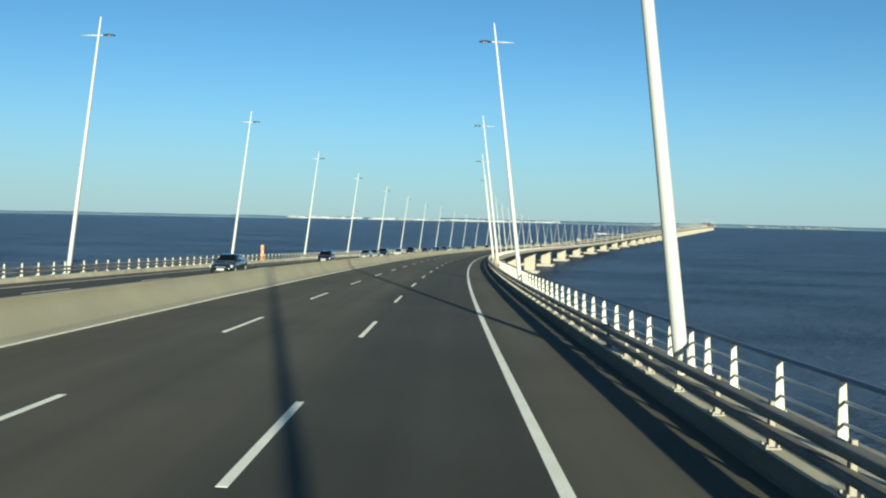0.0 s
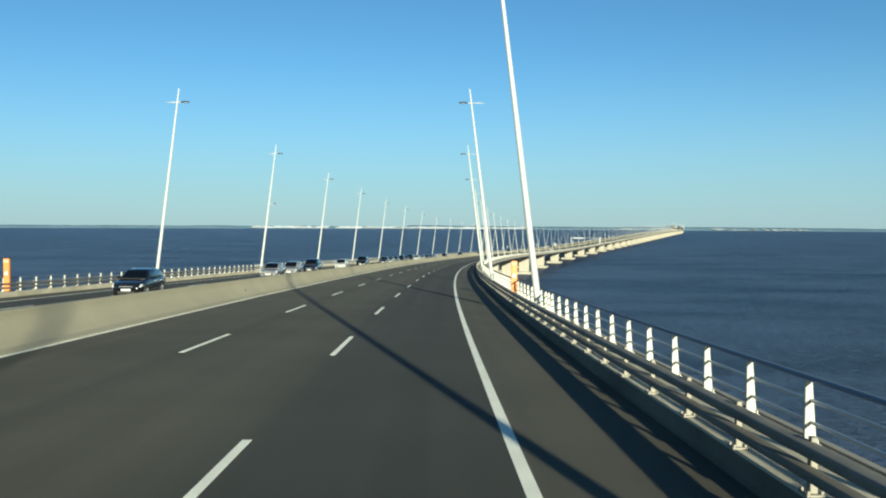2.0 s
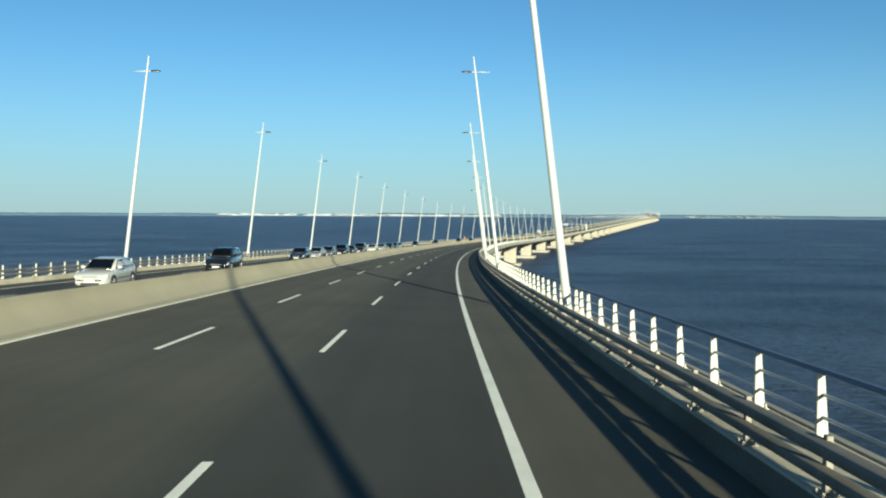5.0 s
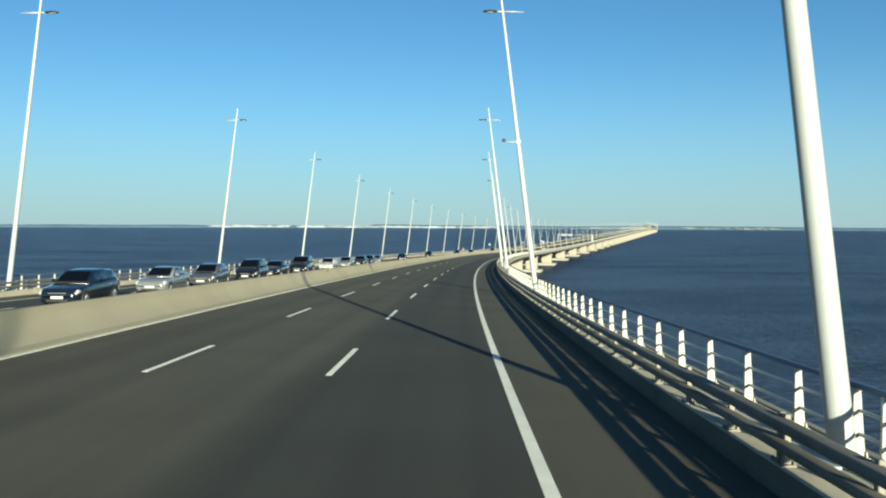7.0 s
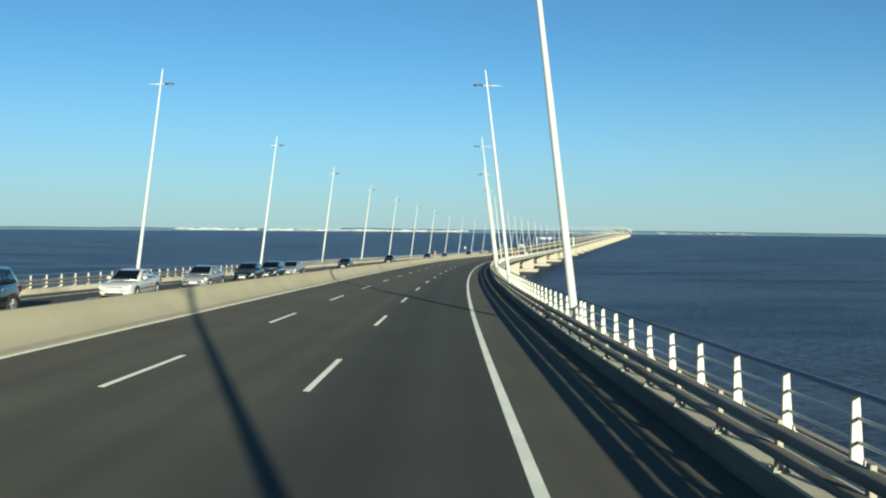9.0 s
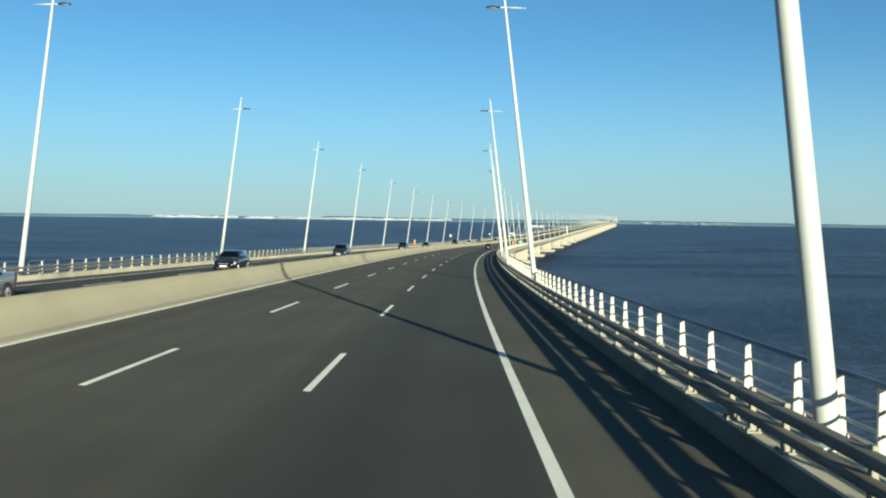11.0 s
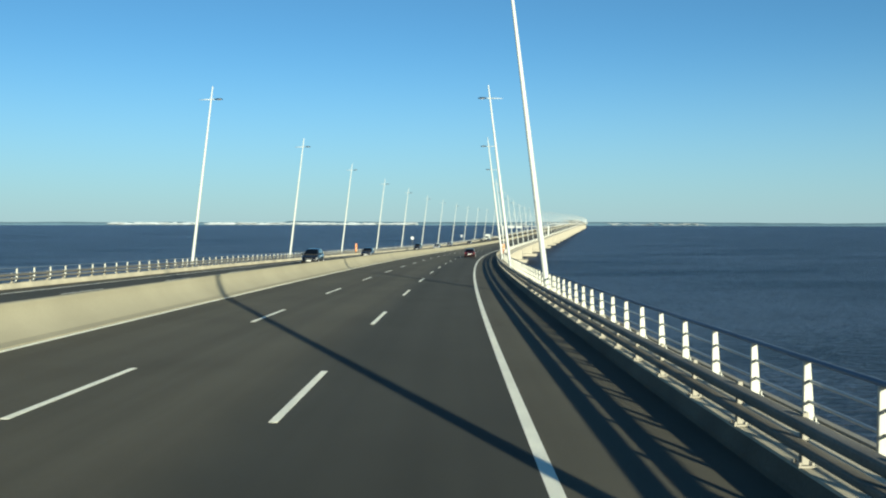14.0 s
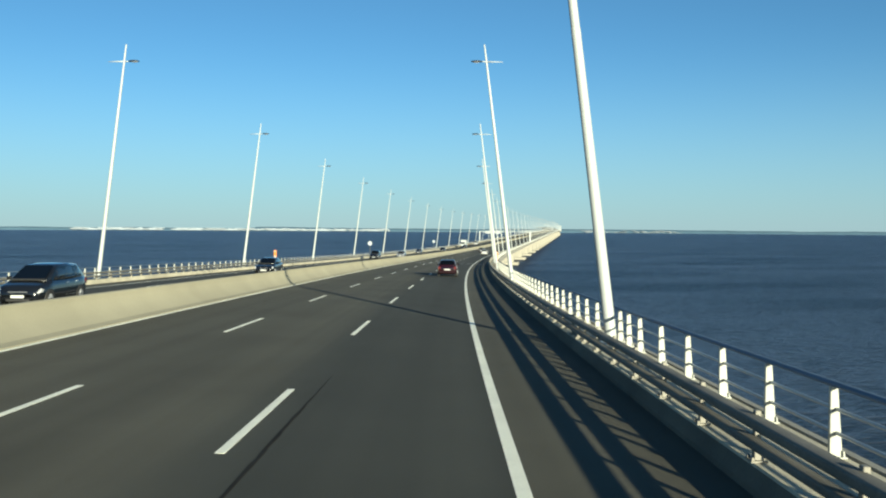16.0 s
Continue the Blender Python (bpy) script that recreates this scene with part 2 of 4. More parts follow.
def add_lanes(m, inner, outer, tone):
    """The slow lane between the edge line and the first row of dashes is of a darker, cooler asphalt than the rest, and so are all the lanes of the far carriageway."""
    nodes, links = m.node_tree.nodes, m.node_tree.links
    shader = nodes["Principled BSDF"]
    old = shader.inputs["Base Color"].links[0].from_socket
    uv, split, fold, off, ramp, mix = (nodes.new("ShaderNode" + kind) for kind in ("UVMap", "SeparateXYZ", "Math", "Math", "MapRange", "Mix"))
    wander, scaled = nodes.new("ShaderNodeTexNoise"), nodes.new("ShaderNodeMapping")
    uv.uv_map = "along"
    scaled.inputs["Scale"].default_value = (0.3, 0.03, 1)
    wander.inputs["Scale"].default_value, wander.inputs["Detail"].default_value = 1.0, 4
    links.new(uv.outputs[0], split.inputs[0])
    links.new(uv.outputs[0], scaled.inputs[0])
    links.new(scaled.outputs[0], wander.inputs["Vector"])
    # both carriageways count from their own edge line
    fold.operation, fold.inputs[1].default_value = "PINGPONG", MID
    links.new(split.outputs["X"], fold.inputs[0])
    off.operation = "ADD"
    drift = nodes.new("ShaderNodeMath")
    drift.operation, drift.inputs[1].default_value, drift.inputs[2].default_value = "MULTIPLY_ADD", 1.6, -0.8
    links.new(wander.outputs[0], drift.inputs[0])
    links.new(fold.outputs[0], off.inputs[0])
    links.new(drift.outputs[0], off.inputs[1])
    ramp.interpolation_type = "SMOOTHSTEP"
    ramp.inputs["From Min"].default_value, ramp.inputs["From Max"].default_value = inner, outer
    links.new(off.outputs[0], ramp.inputs[0])
    # the hard shoulder keeps the paler asphalt
    edge = nodes.new("ShaderNodeMath")
    edge.operation, edge.inputs[1].default_value = "LESS_THAN", -0.02
    links.new(split.outputs["X"], edge.inputs[0])
    far = nodes.new("ShaderNodeMath")
    far.operation, far.inputs[1].default_value = "GREATER_THAN", 2 * MID + 0.02
    links.new(split.outputs["X"], far.inputs[0])
    either, pale = nodes.new("ShaderNodeMath"), nodes.new("ShaderNodeMath")
    either.operation = pale.operation = "MAXIMUM"
    links.new(edge.outputs[0], either.inputs[0])
    links.new(far.outputs[0], either.inputs[1])
    links.new(either.outputs[0], pale.inputs[0])
    near, worn = nodes.new("ShaderNodeMath"), nodes.new("ShaderNodeMath")
    near.operation, near.inputs[1].default_value, worn.operation = "LESS_THAN", MID, "MULTIPLY"
    links.new(split.outputs["X"], near.inputs[0])
    links.new(ramp.outputs[0], worn.inputs[0])
    links.new(near.outputs[0], worn.inputs[1])
    links.new(worn.outputs[0], pale.inputs[1])
    dark = nodes.new("ShaderNodeMix")
    dark.data_type, dark.blend_type = "RGBA", "MULTIPLY"
    dark.inputs["Factor"].default_value, dark.inputs["B"].default_value = 1.0, (*tone, 1)
    links.new(old, dark.inputs["A"])
    mix.data_type = "RGBA"
    links.new(pale.outputs[0], mix.inputs["Factor"])
    links.new(dark.outputs["Result"], mix.inputs["A"])
    links.new(old, mix.inputs["B"])
    links.new(mix.outputs["Result"], shader.inputs["Base Color"])


add_streaks(M_ASPHALT, 1.1, 0.012, 0.16)
add_lanes(M_ASPHALT, 3.1, 4.5, (0.58, 0.63, 0.70))
add_streaks(M_CONCRETE, 0.6, 0.25, 0.06)
add_streaks(M_KERB_SHADED, 2.0, 0.3, 0.25)
add_streaks(M_LEDGE, 2.0, 0.3, 0.18)


# ======================= mesh helpers =======================
def mesh_of(name, verts, faces, mat, smooth=False):
    me = bpy.data.meshes.new(name)
    me.from_pydata([tuple(v) for v in verts], [], faces)
    me.materials.append(mat)
    if smooth:
        me.polygons.foreach_set("use_smooth", [True] * len(me.polygons))
    me.update()
    return me


def part(name, me, parent, label="", m=None):
    ob = new(name, me)
    ob.parent = parent
    if m is not None:
        ob.matrix_basis = m
    return tagged(ob, label)


def empty(name, m, label, category, group="", kind=""):
    ob = new(name)
    ob.matrix_basis = m
    return tagged(ob, label, category, group, kind)


def stations(a, b):
    """Where a sweep has its rings: closer where the camera passes."""
    s, out = a, [a]
    while s < b - 0.01:
        s = min(b, s + (4.0 if s < 1000 else 20.0))
        out.append(s)
    return out


def swept(name, profile, a, b, mat, closed=True, smooth=False):
    """A band along the road. The profile is a list of (d, z over the deck's level); it runs clockwise as seen by the camera."""
    ring = stations(a, b)
    n = len(profile)
    verts = [deck(s, d, z) for s in ring for d, z in profile]
    faces = []
    for i in range(len(ring) - 1):
        for j in range(n if closed else n - 1):
            k = (j + 1) % n
            faces.append((i * n + j, i * n + k, (i + 1) * n + k, (i + 1) * n + j))
    if closed:
        faces.append(tuple(range(n - 1, -1, -1)))
        faces.append(tuple((len(ring) - 1) * n + j for j in range(n)))
    me = mesh_of(name, verts, faces, mat, smooth)
    bm = bmesh.new()
    bm.from_mesh(me)
    bmesh.ops.recalc_face_normals(bm, faces=bm.faces)
    along = bm.loops.layers.uv.new("along")
    for face in bm.faces:
        for corner in face.loops:
            i = corner.vert.index
            corner[along].uv = (profile[i % n][0], ring[i // n])
    bm.to_mesh(me)
    bm.free()
    return me


def circle(d, z, r, n=8):
    return [(d + r * math.cos(2 * math.pi * i / n), z + r * math.sin(2 * math.pi * i / n)) for i in range(n)]


def bm_mesh(name, bm, mat, smooth=False):
    bmesh.ops.recalc_face_normals(bm, faces=bm.faces)
    me = bpy.data.meshes.new(name)
    bm.to_mesh(me)
    bm.free()
    me.materials.append(mat)
    if smooth:
        me.polygons.foreach_set("use_smooth", [True] * len(me.polygons))
    return me


def box_bm(size, centre=(0, 0, 0), bevel=0.0, bm=None, taper=(1, 1), lean=(0, 0)):
    """A box, narrowed and shifted at its top, with its edges broken."""
    own = bm is None
    bm = bmesh.new() if own else bm
    got = bmesh.ops.create_cube(bm, size=1)["verts"]
    for v in got:
        top = v.co.z > 0
        v.co.x, v.co.y, v.co.z = v.co.x * size[0] * (taper[0] if top else 1) + (lean[0] if top else 0), v.co.y * size[1] * (taper[1] if top else 1) + (lean[1] if top else 0), v.co.z * size[2]
        v.co += Vector(centre)
    if bevel:
        edges = list({e for v in got for e in v.link_edges})
        bmesh.ops.bevel(bm, geom=edges, offset=bevel, segments=1, affect="EDGES")
    return bm


def tube_bm(points, radii, n=12, bm=None):
    """A round bar through points, with a radius at each."""
    bm = bmesh.new() if bm is None else bm
    rings = []
    for i, p in enumerate(points):
        p = Vector(p)
        way = (Vector(points[min(i + 1, len(points) - 1)]) - Vector(points[max(i - 1, 0)])).normalized()
        side = way.cross(Vector((0, 1, 0) if abs(way.y) < 0.9 else (1, 0, 0))).normalized()
        other = way.cross(side)
        rings.append([bm.verts.new(p + (side * math.cos(2 * math.pi * k / n) + other * math.sin(2 * math.pi * k / n)) * radii[i]) for k in range(n)])
    for a, b in zip(rings, rings[1:]):
        for k in range(n):
            bm.faces.new((a[k], a[(k + 1) % n], b[(k + 1) % n], b[k]))
    bm.faces.new(rings[0][::-1])
    bm.faces.new(rings[-1])
    return bm


# ======================= water, land and far shore =======================
def build_water():
    bm = bmesh.new()
    bmesh.ops.create_grid(bm, x_segments=40, y_segments=40, size=5400)
    ob = new("water", bm_mesh("water", bm, M_WATER))
    ob.matrix_basis = Matrix.Translation((0, 250, WATER_Z))
    tagged(ob, "dark blue estuary water ruffled by the wind", "water", kind="structure")


SHORE_CENTRE, SHORE_RADIUS = Vector((20, 200, 0)), 4720.0


def shore_point(bearing, z, out=0.0):
    return SHORE_CENTRE + Vector((math.sin(bearing) * (SHORE_RADIUS + out), math.cos(bearing) * (SHORE_RADIUS + out), z))


def shore_height(bearing):
    deg = math.degrees(bearing)
    wave = noise.noise(Vector((deg * 0.35, 0, 3))) * 5 + noise.noise(Vector((deg * 1.7, 4, 3))) * 2.5
    rise = 8 * math.exp(-((deg + 2) / 9) ** 2) + 5 * math.exp(-((deg - 20) / 8) ** 2)
    return -16 + 0.6 * wave + 0.8 * rise


def build_shore():
    """A low strip of land, haze painted into its colour, all round the estuary, closing it at the horizon."""
    n = 720
    verts, faces = [], []
    for i in range(n):
        b = 2 * math.pi * i / n
        top = shore_height(b)
        verts += [shore_point(b, WATER_Z - 1), shore_point(b, WATER_Z + 2, 3), shore_point(b, WATER_Z + 4 + (top - WATER_Z) * 0.5, 14), shore_point(b, top, 34), shore_point(b, WATER_Z - 1, 80)]
    for i in range(n):
        k = (i + 1) % n
        for j in range(4):
            faces.append((i * 5 + j, k * 5 + j, k * 5 + j + 1, i * 5 + j + 1))
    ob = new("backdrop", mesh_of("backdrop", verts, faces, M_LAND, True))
    tagged(ob, "low shore on the far side of the estuary, haze in its colour", "shore", kind="structure")
    rng = random.Random(5)
    bm = bmesh.new()
    for i in range(900):
        deg = rng.uniform(-10.4, 8) if rng.random() < 0.8 else rng.uniform(13, 26)
        if -5.6 < deg < -4.9 or 18 < deg < 20:
            continue
        b = radians(deg)
        wide, high = rng.choice((6, 9, 12, 18, 40)) * rng.uniform(0.7, 1.4), rng.uniform(2, 4.5) * (0.55 if deg > 10 else 1.0)
        p = shore_point(b, WATER_Z + 3 + high / 2 + rng.choice((0, 0, 1, 2, 4, 7)), -6 + rng.uniform(0, 25))
        got = bmesh.ops.create_cube(bm, size=1)["verts"]
        turn = Matrix.Rotation(-b, 3, "Z")
        for v in got:
            v.co = turn @ Vector((v.co.x * wide, v.co.y * 12, v.co.z * high)) + p
    tagged(new("far_town", bm_mesh("far_town", bm, M_TOWN)), "houses and sheds of the towns on the far shore, paled by painted haze", "town", kind="stuff")


# ======================= the bridge =======================
S_NEAR, S_END = -260.0, 4450.0
KERB_TOP, RIM_TOP = 0.24, 0.15     # the ledge on the kerb, at the guard rail and at the water side


def flip(profile):
    return [(2 * MID - d, z) for d, z in profile]


def build_road():
    for side in (0, 1):
        rim, foot = -2.45, MID - 0.71
        profile = [(rim, crossfall(rim)), (foot, crossfall(foot)), (foot, crossfall(foot) - 0.25), (rim, crossfall(rim) - 0.25)]
        if side:
            profile = flip(profile)
        road = new("road", swept("road", profile, S_NEAR, S_END, M_ASPHALT))
        tagged(road, "dark grey asphalt carriageway of the bridge, three lanes", "road", kind="structure")
        for d, wide in ((0.06, 0.165), (MID - 1.055, 0.145)):
            z = crossfall(d)
            line = [(d - wide / 2, z + 0.004), (d + wide / 2, z + 0.004), (d + wide / 2, z - 0.02), (d - wide / 2, z - 0.02)]
            part("edge_line", swept("edge_line", flip(line) if side else line, S_NEAR, 2600, M_PAINT), road, "solid white painted edge line")
        dash = bm_mesh("lane_dash", box_bm((0.125, 4.66, 0.026), (0, -2.33, -0.0095)), M_PAINT)
        for d, first in ((LANE, 16.347), (2 * LANE, 16.082)):
            for n in range(-3, 68):
                s = first + 14.0 * n
                part("lane_dash", dash, road, "", place(s, 2 * MID - d if side else d))


def build_girder():
    slab = [(-3.7, -0.62), (-3.7, 0.0), (MID, crossfall(MID) - 0.28), (2 * MID + 3.7, 0.0), (2 * MID + 3.7, -0.62), (MID, crossfall(MID) - 0.75)]
    ob = new("bridge_deck", swept("bridge_deck", [(d, z - 0.12) for d, z in slab], S_NEAR, S_END, M_PIER))
    tagged(ob, "pale concrete deck slab of the long bridge", "bridge deck", kind="structure")
    for side in (0, 1):
        box = [(-1.6, -0.72), (9.6, -0.6), (8.0, -1.1), (7.4, -2.9), (1.6, -2.9), (1.0, -1.1)]
        ob = new("bridge_girder", swept("bridge_girder", flip(box) if side else box, S_NEAR, S_END - 60, M_PIER))
        tagged(ob, "pale concrete box girder under the deck", "bridge girder", kind="structure")


def build_parapets():
    for side in (0, 1):
        kerb = [(-2.34, -0.3), (-2.34, 0.02), (-2.385, KERB_TOP - 0.06), (-2.395, KERB_TOP - 0.03), (-2.43, KERB_TOP - 0.02), (-3.72, RIM_TOP - 0.02), (-3.76, RIM_TOP - 0.06), (-3.76, -0.9), (-3.5, -0.9)]
        # near kerb takes the shaded colour, the far one the pale concrete
        ob = new("parapet_kerb", swept("parapet_kerb", flip(kerb) if side else kerb, S_NEAR, S_END, M_LEDGE if side else M_KERB_SHADED))
        tagged(ob, "raised pale concrete kerb in the sun beyond the far carriageway" if side else "raised concrete kerb along the edge of the bridge, its shade in the dark colour", "kerb", kind="structure")
        fascia = [(-3.75, RIM_TOP - 0.05), (-3.755, RIM_TOP + 0.015), (-3.86, RIM_TOP + 0.015), (-3.87, RIM_TOP - 0.02), (-3.87, -1.05), (-3.75, -1.05)]
        part("fascia", swept("fascia", flip(fascia) if side else fascia, S_NEAR, S_END, M_PIER), ob, "pale concrete fascia along the deck's edge")
        ledge = [(-2.395, KERB_TOP - 0.035), (-2.415, KERB_TOP), (-3.70, RIM_TOP), (-3.72, RIM_TOP - 0.035)]
        part("ledge", swept("ledge", flip(ledge) if side else ledge, S_NEAR, S_END, M_LEDGE), ob, "pale worn concrete ledge on top of the kerb")
    flare = [(0.12 + 0.56 * ((0.80 - z) / 0.73) ** 2.2, z) for z in np.linspace(0.07, 0.80, 12)]
    face = [(0.965, -0.3), (0.965, 0.02), (0.80, 0.045)] + [(float(d), float(z)) for d, z in flare] + [(0.09, 0.83)]
    half = [(-d, z) for d, z in face] + face[::-1]
    base = crossfall(MID) - 0.01
    s = -200.0
    wall = empty("median_barrier", Matrix.Identity(4), "beige concrete barrier between the two carriageways", "barrier", kind="structure")
    while s < 3600:
        length = LAMP_STEP if s < 1100 else 20 * LAMP_STEP
        part("barrier_length", swept("barrier_length", [(MID + d, base + z) for d, z in half], s, s + length, M_CONCRETE), wall)
        s += length


def pier_meshes():
    cap = bm_mesh("pile_cap", box_bm((11.0, 11.0, 1.5), (0, 0, 0.9), 0.2), M_PIER)
    return cap


def build_piers():
    first = None
    for n in range(-8, 49):
        s = 589.5 + 77.564 * n
        if s > 4250:
            break
        for side in (0, 1):
            d = 2 * MID - 4.5 if side else 4.5
            foot = deck(s, d)
            under = foot.z - 2.9
            m = Matrix.Translation((foot.x, foot.y, WATER_Z)) @ Matrix.Rotation(-heading(s), 4, "Z")
            pier = empty("bridge_pier", m, "pale concrete bridge pier on a pile cap in the water", "bridge pier", "piers of the bridge")
            if first is None:
                first = pier_meshes()
            part("pile_cap", first, pier, "low concrete slab just above the water")
            tall = under - WATER_Z - 1.6
            part("column", bm_mesh("column", box_bm((6.2, 3.6, tall), (0, 0, 1.6 + tall / 2 - 0.1), 0.3), M_PIER), pier)
            part("pier_head", bm_mesh("pier_head", box_bm((6.9, 4.0, 0.6), (0, 0, 1.6 + tall - 0.35), 0.12), M_PIER), pier)


# ---- street lamps ----
LEAN = 0.125


def lamp_thing():
    """A leaning mast: its foot at the origin, its arm over the road towards -x."""
    post = new("street_lamp")
    lean = lambda z: -LEAN * z
    part("base_plate", bm_mesh("base_plate", box_bm((0.52, 0.52, 0.05), (0, 0, 0.02), 0.01), M_WHITE), post)
    low = [(lean(z), 0, z) for z in (0.0, 0.03, 4.0, 7.57, 7.6)]
    part("lower_mast", bm_mesh("lower_mast", tube_bm(low, (0.148, 0.147, 0.132, 0.1185, 0.118), 16), M_WHITE, True), post)
    part("collar", bm_mesh("collar", tube_bm([(lean(7.5), 0, 7.5), (lean(7.72), 0, 7.72)], (0.121, 0.118), 16), M_WHITE), post)
    high = [(lean(z), 0, z) for z in (7.6, 7.63, 12.0, 15.6, LAMP_HEIGHT - 0.03, LAMP_HEIGHT)]
    part("upper_mast", bm_mesh("upper_mast", tube_bm(high, (0.114, 0.1138, 0.088, 0.062, 0.046, 0.045), 16), M_WHITE, True), post)
    z = LAMP_HEIGHT - 1.2
    x = lean(z)
    part("spur", bm_mesh("spur", tube_bm([(x + 0.05, 0, z), (x + 0.5, 0, z), (x + 1.15, 0, z - 0.02)], (0.05, 0.04, 0.018), 8), M_WHITE, True), post)
    part("arm", bm_mesh("arm", tube_bm([(x - 0.05, 0, z), (x - 0.35, 0, z + 0.02)], (0.05, 0.04), 8), M_WHITE, True), post)
    bm = bmesh.new()
    bmesh.ops.create_uvsphere(bm, u_segments=14, v_segments=8, radius=1)
    for v in bm.verts:
        v.co = Vector((v.co.x * 0.42 + x - 0.68, v.co.y * 0.17, (v.co.z * (0.09 if v.co.z > 0 else 0.06)) + z + 0.02))
    part("luminaire", bm_mesh("luminaire", bm, M_DARK, True), post, "flat dark lamp head")
    bm = bmesh.new()
    bmesh.ops.create_uvsphere(bm, u_segments=12, v_segments=6, radius=1)
    for v in bm.verts:
        v.co = Vector((v.co.x * 0.25 + x - 0.72, v.co.y * 0.12, v.co.z * 0.035 + z - 0.03))
    part("lens", bm_mesh("lens", bm, M_SIGN, True), post)
    return post


def camera_bracket(post, z):
    """A small traffic watcher on an arm half way up a mast."""
    x = -LEAN * z
    arm = part("bracket_arm", bm_mesh("bracket_arm", tube_bm([(x, 0, z), (x - 0.75, 0, z)], (0.035, 0.03), 8), M_WHITE, True), post, "short white bracket on the mast")
    part("bracket_clamp", bm_mesh("bracket_clamp", box_bm((0.27, 0.28, 0.2), (x, 0, z), 0.03), M_WHITE), arm)
    part("video_unit", bm_mesh("video_unit", box_bm((0.18, 0.34, 0.15), (x - 0.78, 0, z + 0.10), 0.04), M_DARK), arm, "dark video housing")


LAMP_OFF = {-1: -0.43, 0: 0.1, 1: -0.19, 2: -0.05, 4: 0.5, 5: -0.26, 6: 0.05, 8: -0.4, 9: -0.45, 10: 0.25, 11: -0.43}


def build_lamps():
    seed = lamp_thing()
    tagged(seed, "tall white tapered street lamp leaning over the carriageway", "street lamp", "lamps along the bridge")
    started = False
    for k in range(-4, 111):
        s = LAMP_FIRST + LAMP_STEP * k + LAMP_OFF.get(k, -0.3 if k % 2 else 0.15)
        for d, turn in ((-3.20, 0.0), (2 * MID + 3.27, math.pi)):
            m = Matrix.Translation(deck(s, d, ledge_level(-3.2) + 0.005)) @ Matrix.Rotation(-heading(s) + turn, 4, "Z")
            if not started:
                seed.matrix_basis, started, lamp = m, True, seed
            else:
                lamp = copy_thing(seed, m)
            if (k, turn > 0) in ((5, False), (3, True)):
                camera_bracket(lamp, 8.3 if k == 5 else 8.7)
    return seed


# ---- railing and guard rail ----
def ledge_level(d):
    return KERB_TOP + (RIM_TOP - KERB_TOP) * (-2.415 - d) / 1.285


GUARD_HIGH, GUARD_LOW = 0.69, 0.47     # the axes of the two guard beams over the line's level
BAY_FIRST = {-1: 1.775, 0: 1.07, 1: 1.86, 2: 0.89, 3: 1.81, 4: 0.62, 7: 1.495, 8: 0.66, 9: 1.665, 10: 0.57}


def post_places(shift, bays):
    """Where the posts stand: each length between two lamps has its own start, and every second lamp has a post of its own."""
    out = []
    for k in range(-3, bays):
        lamp = LAMP_FIRST + LAMP_STEP * k
        first = BAY_FIRST.get(k, 1.7 if k % 2 else 0.75)
        if k % 2 == 0:
            out.append(lamp + 0.25)
        else:
            out += [lamp - 0.85, lamp + 0.2]
        out += [lamp + first + 1.985 * n + shift + (0.4 if k == 10 and n > 12 else 0.0) + (0.3 if k % 2 == 0 and n == 0 else 0.0) for n in range(19)]
    return out


